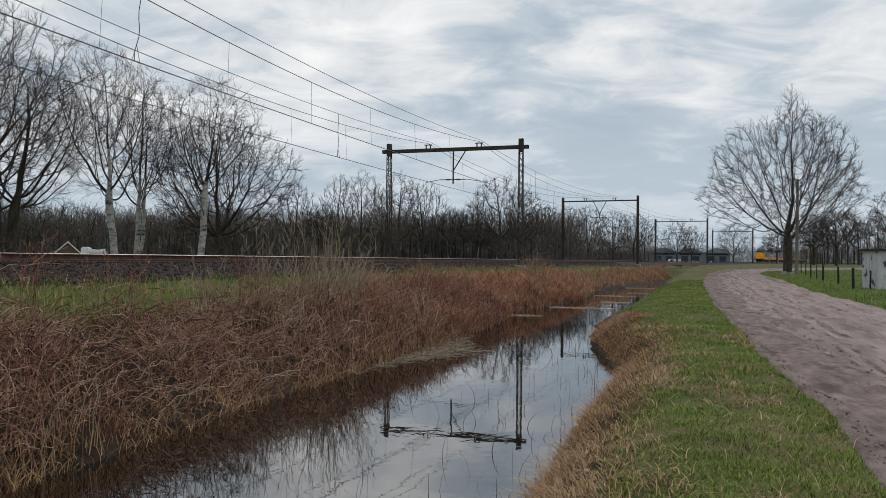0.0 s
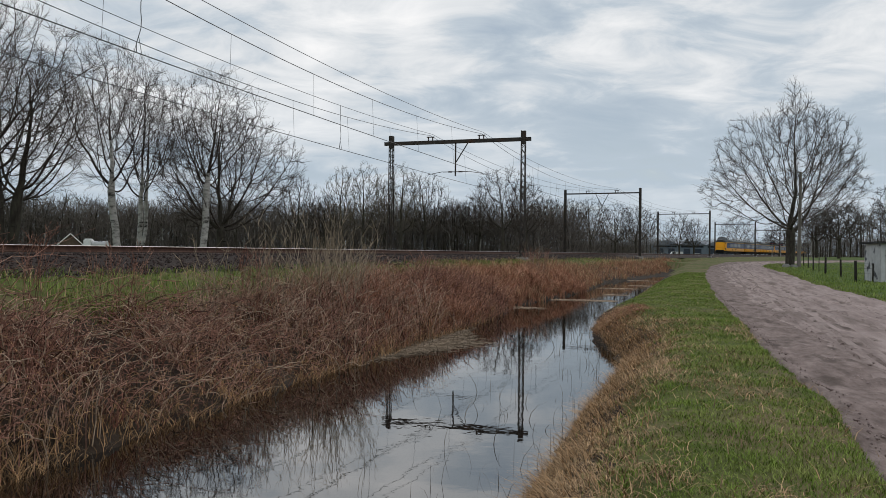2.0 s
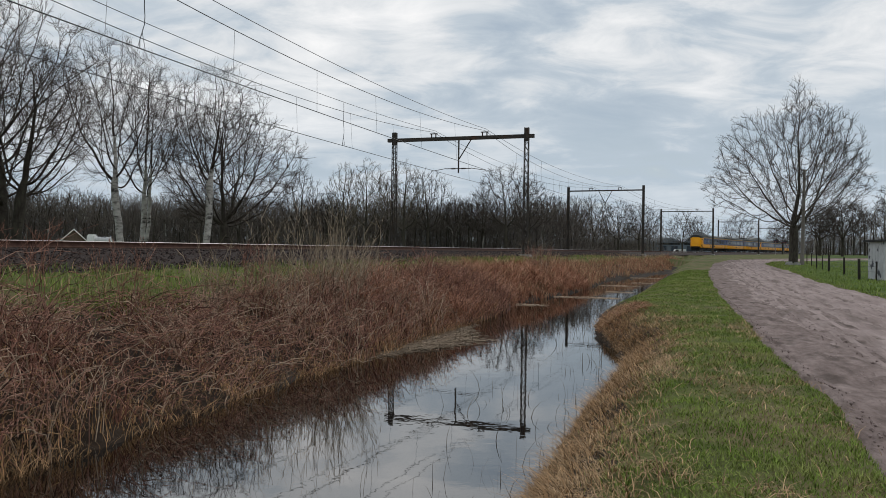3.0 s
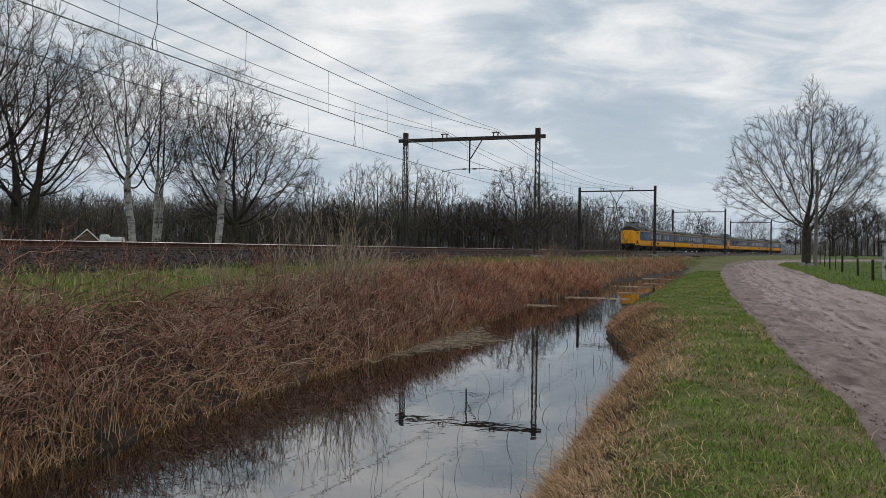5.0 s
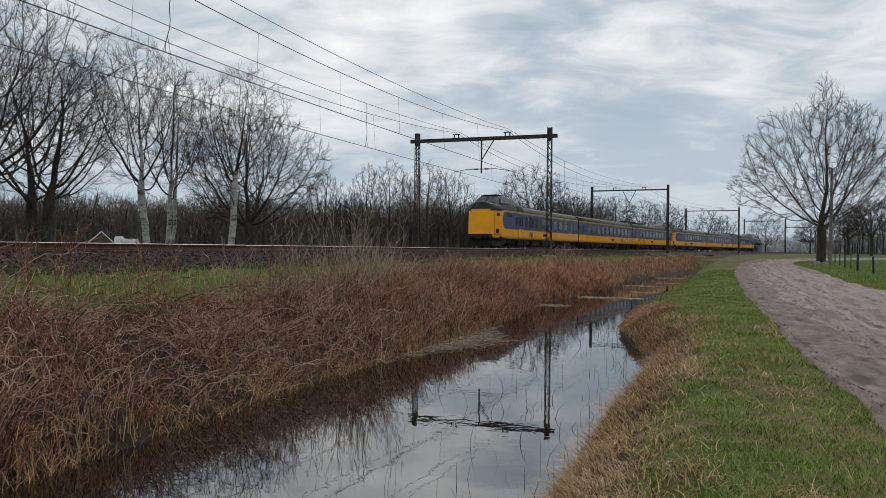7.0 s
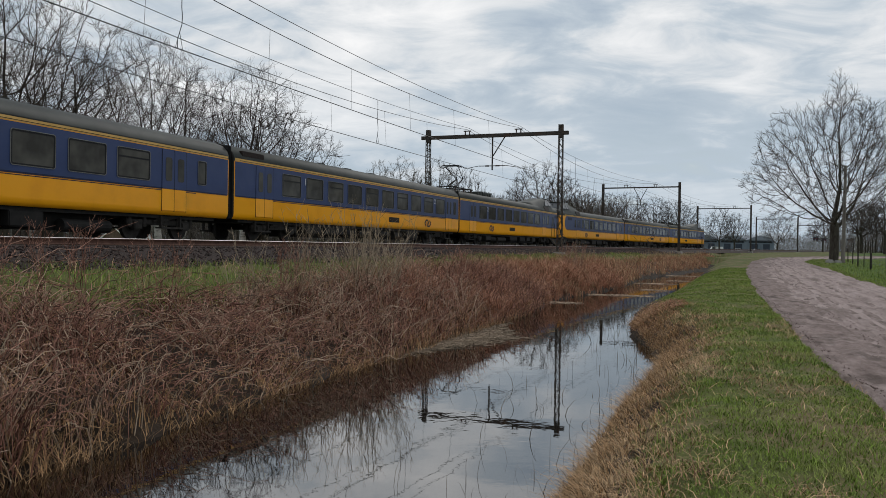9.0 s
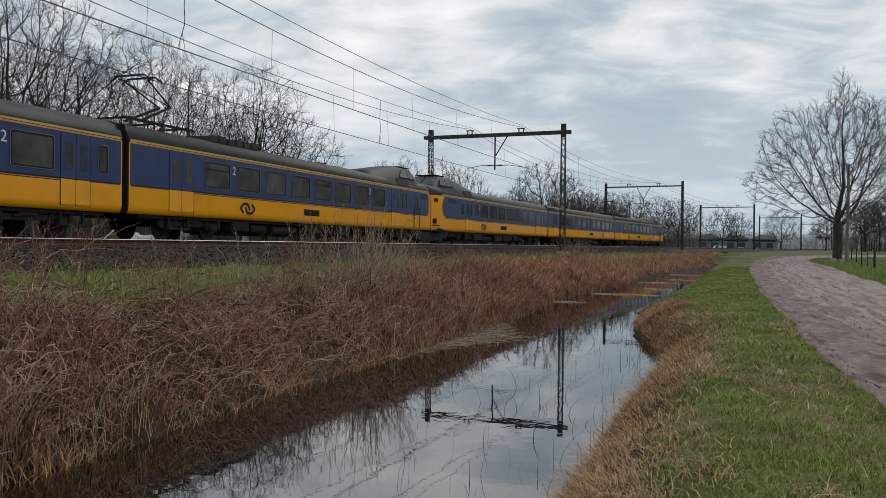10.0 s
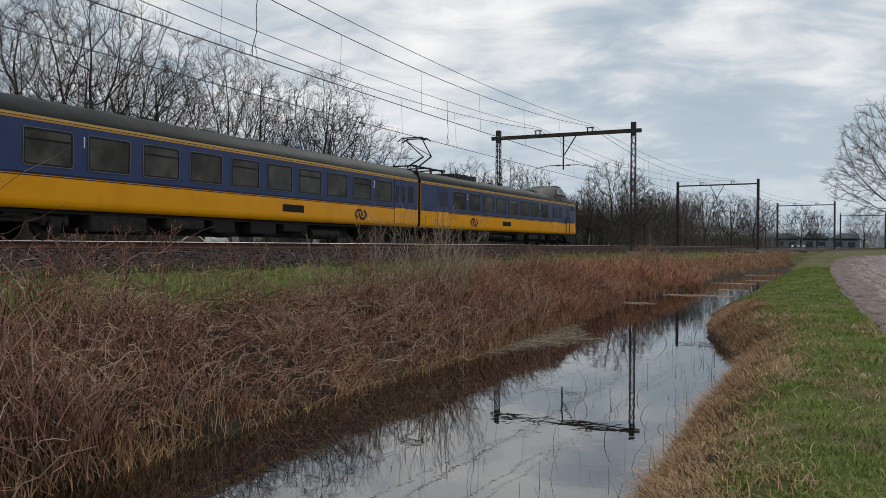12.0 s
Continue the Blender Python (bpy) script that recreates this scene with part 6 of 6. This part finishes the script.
def tussocks(count, s0, s1, o_in, o_out, blades, hgt, mat, name, label, seed):
    """Clumps of dead reed, each falling outwards from its heart."""
    g = np.random.default_rng(seed)
    cs = g.uniform(s0, s1, count)
    co = np.interp(cs, *zip(*WATER_L)) - g.uniform(o_out, o_in, count)
    big = g.uniform(0.65, 1.15, count)
    k = np.repeat(np.arange(count), blades)
    n = len(k)
    a, q = g.uniform(0, 2 * math.pi, n), g.uniform(0, 1, n) ** 0.7 * 0.22
    cx, cy = on_line(cs, co)
    x, y = cx[k] + q * np.cos(a), cy[k] + q * np.sin(a)
    z, _ = land(x, y)
    V, F = ribbons(g, np.stack([x, y, np.maximum(z, -0.05)], 1), g.uniform(*hgt, n) * big[k] * stature(cs)[k], g.uniform(0.010, 0.022, n), g.uniform(0.25, 1.1, n), g.uniform(0.25, 0.85, n), 4, heading_of=a + g.normal(0, 0.4, n))
    tagged(raw(name, V, F, mat), label, "reeds", kind="stuff")


tussocks(170, -39, -8, 2.9, 0.0, 110, (0.85, 1.5), M["reed"], "reed_tussocks", "tussocks of drooping rust-brown dead reed on the bank", 61)
tussocks(60, -37, -6, 2.6, 0.1, 60, (0.7, 1.2), M["straw"], "straw_tussocks", "tussocks of pale dead grass among the reeds", 62)
# long canes thrown out over the water, and low litter at its edge
V, F = canes(420, -60, -37, 1.5, -0.1, (0.6, 1.3), (0.5, 1.3), (0.004, 0.009), 8)
tagged(raw("bramble_sprays", V, F, M["bramble"]), "long bramble sprays hanging out over the ditch", "brambles", kind="stuff")
reeds(4000, -60, -34, 0.35, -0.35, (0.12, 0.42), (0.4, 1.6), (0.006, 0.012), M["bank_straw"], "waterside_litter", "low matted dead stems at the water's edge", "dry grass")
# the green verge below the ballast, with dry tufts in it
reeds(42000, -66, 30, 6.0, 2.3, (0.10, 0.26), (0.2, 0.9), (0.010, 0.02), M["blade"], "verge_grass", "short green grass on the railway verge", "grass", 1.2, 2)
reeds(6500, -66, 60, 6.2, 2.5, (0.15, 0.5), (0.2, 0.8), (0.008, 0.016), M["straw"], "verge_dry_grass", "dry tufts in the railway verge", "dry grass", 1.1, 2)


# near bank: lawn-like grass between the ditch and the road
def near_bank(n, power, lo=3.0, hi=62.0):
    t = rg.uniform(0, 1, n) ** power
    y = lo + (hi - lo) * t
    # left limit: the waterline, found along the row
    ss = np.linspace(-60, 20, 200)
    wr = np.array([np.interp(s, *zip(*WATER_R)) for s in ss])
    wx, wy = on_line(ss, wr)
    x0 = np.interp(y, wy, wx)
    x1 = np.interp(y, *zip(*ROAD_L))
    u = rg.uniform(0, 1, n)
    return x0 + (x1 + 0.25 - x0) * u, y, x0, x1


x, y, x0, x1 = near_bank(190000, 2.3)
z, mud = land(x, y)
dry = 0.45 * patchy(x, y * 0.2, 0.8, 3) + 0.42 * patchy(x, y * 0.3, 0.22, 8) + rg.normal(0, 0.42, len(x))
edge = (x - x0) / 1.9 + np.interp(y, [24, 30], [0.0, 0.35])
keep_green = (edge > 0.55 + 0.4 * dry) & (dry < 0.72)
far = 1 + y / 26
k = keep_green
V, F = ribbons(rg, np.stack([x, y, z - 0.01], 1)[k], (rg.uniform(0.015, 0.055, len(x)) * (1.1 + 0.5 * patchy(x, y, 0.5, 5)))[k] * (0.8 + 0.2 * far[k]), (rg.uniform(0.005, 0.010, len(x)) * far)[k], rg.uniform(0.2, 1.1, len(x))[k], rg.uniform(0.0, 0.35, len(x))[k], 2)
tagged(raw("bank_grass", V, F, M["blade"]), "short fresh green grass on the near ditch bank", "grass", kind="stuff")
k = ~keep_green
k &= rg.uniform(0, 1, len(x)) < 0.75
V, F = ribbons(rg, np.stack([x, y, z - 0.01], 1)[k], rg.uniform(0.05, 0.17, k.sum()) * np.interp(y[k], [22, 30], [1.0, 0.45]), (rg.uniform(0.004, 0.009, len(x)) * far)[k], rg.uniform(0.5, 2.2, k.sum()), rg.uniform(0.3, 0.8, k.sum()), 2)
tagged(raw("dry_bank_grass", V, F, M["straw"]), "matted straw-coloured dead grass on the near bank", "dry grass", kind="stuff")
# longer straw hanging over the water's edge
n = 15000
ss = -62 + 60 * rg.uniform(0, 1, n) ** 1.7
ss = np.where((ss > -33) & (rg.uniform(0, 1, n) < 0.85), -62 + 29 * rg.uniform(0, 1, n), ss)
oo = np.array([np.interp(s, *zip(*WATER_R)) for s in ss]) + np.abs(rg.normal(0.15, 0.38, n))
x, y = on_line(ss, oo)
z, _ = land(x, y)
far = 1 + y / 26
V, F = ribbons(rg, np.stack([x, y, np.maximum(z, 0) - 0.01], 1), rg.uniform(0.10, 0.32, n) * np.where(ss > -33, 0.35, 1.0), rg.uniform(0.004, 0.009, n) * far, rg.uniform(0.4, 1.5, n), rg.uniform(0.2, 0.75, n), 3,
               heading_of=math.pi + rg.normal(0.1, 0.9, n))
tagged(raw("overhanging_straw", V, F, M["bank_straw"]), "long dry grass hanging over the water's edge", "dry grass", kind="stuff")
# grass on the far side of the road
n = 26000
y = 24 + 70 * rg.uniform(0, 1, n) ** 1.4
x = np.interp(y, *zip(*ROAD_R)) - 0.2 + rg.uniform(0, 1, n) ** 1.5 * 14
z, _ = land(x, y)
V, F = ribbons(rg, np.stack([x, y, z - 0.01], 1), rg.uniform(0.08, 0.2, n), rg.uniform(0.015, 0.035, n), rg.uniform(0.2, 0.8, n), rg.uniform(0, 0.3, n), 2)
tagged(raw("meadow_grass", V, F, M["blade"]), "green meadow grass beyond the road", "grass", kind="stuff")


# bushes on the far bank
def bush(s, back, h, seed, mat, stems=9, label="leafless twiggy bush on the ditch bank", thick=0.014, fan=0.32):
    o = lerp(s, WATER_L) - back
    x, y = rail_xy(s, o)
    segs = grow(seed, h, thick, trunk=0.25, kids=(5, 4), ratio=(0.45, 0.5), spread=34, up=0.06, wander=0.12, stems=stems, fan=fan, base_gap=0.35, min_r=0.0035)
    V, F = limbs_mesh(segs, lambda q: True, 3)
    t = raw("bush", V, F, mat)
    t.location = (x, y, height(x, y))
    tagged(t, label, "bush", kind="stuff")


for s, back, h, sd in ((-43.0, 2.4, 1.5, 4), (-12.5, 1.6, 1.9, 6), (-10.5, 2.0, 1.7, 7), (-48.2, 3.3, 1.45, 8), (-50.5, 3.0, 1.4, 9), (-46.2, 3.0, 1.3, 10)):
    bush(s, back, h, sd, M["bramble"])


def shoots(s, back, n, h, seed):
    """A fan of long thin willow shoots from one stool, each with a few side twigs."""
    g = np.random.default_rng(seed)
    x, y = rail_xy(s, lerp(s, WATER_L) - back)
    a, tilt = g.uniform(0, 2 * math.pi, n), np.abs(g.normal(0, 0.5, n))
    ln = h * g.uniform(0.45, 1.0, n)
    p = np.stack([0.3 * g.normal(0, 1, n), 0.3 * g.normal(0, 1, n), np.zeros(n)], 1)
    d = np.stack([np.sin(tilt) * np.cos(a), np.sin(tilt) * np.sin(a), np.cos(tilt)], 1)
    pairs, r = [], g.uniform(0.005, 0.011, n)
    for k in range(5):
        q = p + d * (ln / 5)[:, None]
        pairs.append(tubes(p, q, r * (1 - 0.15 * k), r * (0.85 - 0.15 * k), 3))
        if k:
            for _ in range(2):
                w = d + g.normal(0, 0.42, (n, 3))
                w /= np.linalg.norm(w, axis=1, keepdims=True)
                f = g.uniform(0, 1, (n, 1))
                o = p + (q - p) * f
                pairs.append(tubes(o, o + w * (ln * g.uniform(0.06, 0.2, n))[:, None], r * 0.5, r * 0.25, 3))
        d = d + g.normal(0, 0.13, (n, 3)) + np.array([0, 0, 0.04])
        d /= np.linalg.norm(d, axis=1, keepdims=True)
        p = q
    V, F = merge(pairs)
    t = raw("bush", V, F, M["willow"])
    t.location = (x, y, height(x, y) - 0.02)
    tagged(t, "tall fan of thin leafless willow shoots on the bank", "bush", kind="stuff")


for s, back, n, h, sd in ((-40.4, 1.6, 55, 3.0, 1), (-38.9, 1.9, 32, 2.7, 2), (-41.9, 2.2, 30, 2.5, 3), (-37.4, 2.2, 18, 2.3, 4), (-44.0, 2.6, 16, 2.0, 5), (-11.5, 2.0, 30, 2.2, 6)):
    shoots(s, back, n, h, sd)
bush(-39.9, 1.5, 2.2, 51, M["willow"], 9, "low twiggy leafless willow bush on the ditch bank", 0.013, 0.7)
bush(-56.2, 2.6, 1.7, 54, M["bramble"], 12)
bush(-54.6, 2.9, 1.6, 55, M["bramble"], 12)

# heap of dead grass on the spit
n = 3200
ss = rg.normal(-34.6, 1.5, n)
oo = np.array([np.interp(s, *zip(*WATER_R)) for s in ss]) + rg.uniform(0, 1.5, n) * np.clip(1.15 - np.abs(ss + 34.6) / 4, 0.15, 1)
x, y = on_line(ss, oo)
z, _ = land(x, y)
V, F = ribbons(rg, np.stack([x, y, np.maximum(z, 0) - 0.01], 1), rg.uniform(0.05, 0.2, n), rg.uniform(0.007, 0.014, n), rg.uniform(0.8, 2.6, n), rg.uniform(0.4, 0.9, n), 3, heading_of=rg.normal(3.4, 1.0, n))
tagged(raw("dead_grass_heap", V, F, M["reed"]), "heap of matted brown dead grass on the bank", "dry grass", kind="stuff")

# floating dead reed, and stems that stand in the water
n = 2600
s = -38.2 + rg.normal(0, 1.5, n)
wl = np.array([lerp(q, WATER_L) for q in s])
x, y = on_line(s, wl + 0.25 + np.abs(rg.normal(0, 0.55, n)) * np.clip(1.2 - np.abs(s + 38.2) / 3, 0.1, 1))
a = rg.uniform(0, 6.28, n)
p = np.stack([x, y, rg.uniform(0.002, 0.03, n)], 1)
d = np.stack([np.cos(a), np.sin(a), rg.normal(0, 0.04, n)], 1) * rg.uniform(0.12, 0.5, n)[:, None]
V, F = tubes(p, p + d, np.full(n, 0.006), np.full(n, 0.004), 3)
tagged(raw("floating_reed_mat", V, F, M["mat_float"]), "mat of dead reed floating at the bank", "floating reed", kind="stuff")
n = 900
s = -52 + 60 * rg.uniform(0, 1, n) ** 1.3
wl, wr = np.array([lerp(q, WATER_L) for q in s]), np.array([lerp(q, WATER_R) for q in s])
u = np.where(rg.uniform(0, 1, n) < 0.55, rg.beta(1.0, 6, n), 1 - rg.beta(1.0, 9, n))
x, y = on_line(s, wl + (wr - wl) * np.where(rg.uniform(0, 1, n) < 0.12, rg.uniform(0.2, 0.8, n), u))
V, F = ribbons(rg, np.stack([x, y, np.full(n, -0.02)], 1), rg.uniform(0.1, 0.55, n), rg.uniform(0.004, 0.008, n) * (1 + y / 30), rg.uniform(0.0, 0.9, n), rg.uniform(0, 0.6, n), 3)
tagged(raw("water_sedge", V, F, M["twig_pale"]), "thin dead sedge stems standing in the water", "sedge", kind="stuff")

# thin rafts of dead reed across the far water
n = 1500
which = rg.choice(6, n, p=[0.12, 0.3, 0.08, 0.2, 0.12, 0.18])
s = np.array([-23.5, -16.5, -10.0, -1.0, 5.0, 17.0])[which] + rg.normal(0, 0.18, n)
wl, wr = np.array([lerp(q, WATER_L) for q in s]), np.array([lerp(q, WATER_R) for q in s])
x, y = on_line(s, wl + (wr - wl) * (np.array([0.0, 0.05, 0.5, 0.1, 0.55, 0.2])[which] + rg.beta(0.9, 1.6, n) * np.array([0.25, 0.75, 0.3, 0.7, 0.4, 0.75])[which]))
a = rg.uniform(0, 6.28, n)
p = np.stack([x, y, rg.uniform(0.002, 0.02, n)], 1)
d = np.stack([np.cos(a), np.sin(a), rg.normal(0, 0.03, n)], 1) * rg.uniform(0.15, 0.6, n)[:, None]
V, F = tubes(p, p + d, np.full(n, 0.009), np.full(n, 0.006), 3)
tagged(raw("floating_reed_mat", V, F, M["cane_pale"]), "thin pale rafts of dead reed across the ditch", "floating reed", kind="stuff")

# loose stones on the ballast shoulder
n = 17000
s = -64 + 110 * rg.uniform(0, 1, n) ** 1.25
o = rg.uniform(2.9, 5.5, n)
x, y = on_line(s, o)
zz = np.interp(o, [2.9, 4.0, 5.5], [2.24, 2.24, 1.8]) + 0.01
rr = rg.uniform(0.022, 0.05, n)
octa = np.array([(1, 0, 0), (-1, 0, 0), (0, 1, 0), (0, -1, 0), (0, 0, 0.8), (0, 0, -0.8)], float)
jit = rg.uniform(0.6, 1.3, (n, 6, 1))
ang = rg.uniform(0, 6.28, n)
ca, sa = np.cos(ang), np.sin(ang)
loc = octa[None] * jit * rr[:, None, None]
loc = np.stack([loc[..., 0] * ca[:, None] - loc[..., 1] * sa[:, None], loc[..., 0] * sa[:, None] + loc[..., 1] * ca[:, None], loc[..., 2]], -1)
V = (loc + np.stack([x, y, zz], 1)[:, None]).reshape(-1, 3)
tri = np.array([(0, 2, 4), (2, 1, 4), (1, 3, 4), (3, 0, 4), (2, 0, 5), (1, 2, 5), (3, 1, 5), (0, 3, 5)])
F = ((np.arange(n) * 6)[:, None, None] + tri[None]).reshape(-1, 3)
tagged(raw("ballast_stones", V, F, M["stone"]), "loose angular brown-grey ballast stones", "stones", kind="stuff")

# clods and pebbles on the road
n = 5200
y = 4 + 46 * rg.uniform(0, 1, n) ** 2
t = rg.beta(0.7, 1.1, n)
x = np.interp(y, *zip(*ROAD_L)) * (1 - t) + np.interp(y, *zip(*ROAD_R)) * t + 0.12
z, _ = land(x, y)
rr = rg.uniform(0.008, 0.03, n) * (0.6 + 0.6 * rg.uniform(0, 1, n) ** 3)
loc = octa[None] * rg.uniform(0.5, 1.3, (n, 6, 1)) * rr[:, None, None]
V = (loc + np.stack([x, y, z + 0.12], 1)[:, None]).reshape(-1, 3)
F = ((np.arange(n) * 6)[:, None, None] + tri[None]).reshape(-1, 3)
tagged(raw("road_clods", V, F, M["sand"]), "small clods of sand on the dirt road", "clods", kind="stuff")


motions()
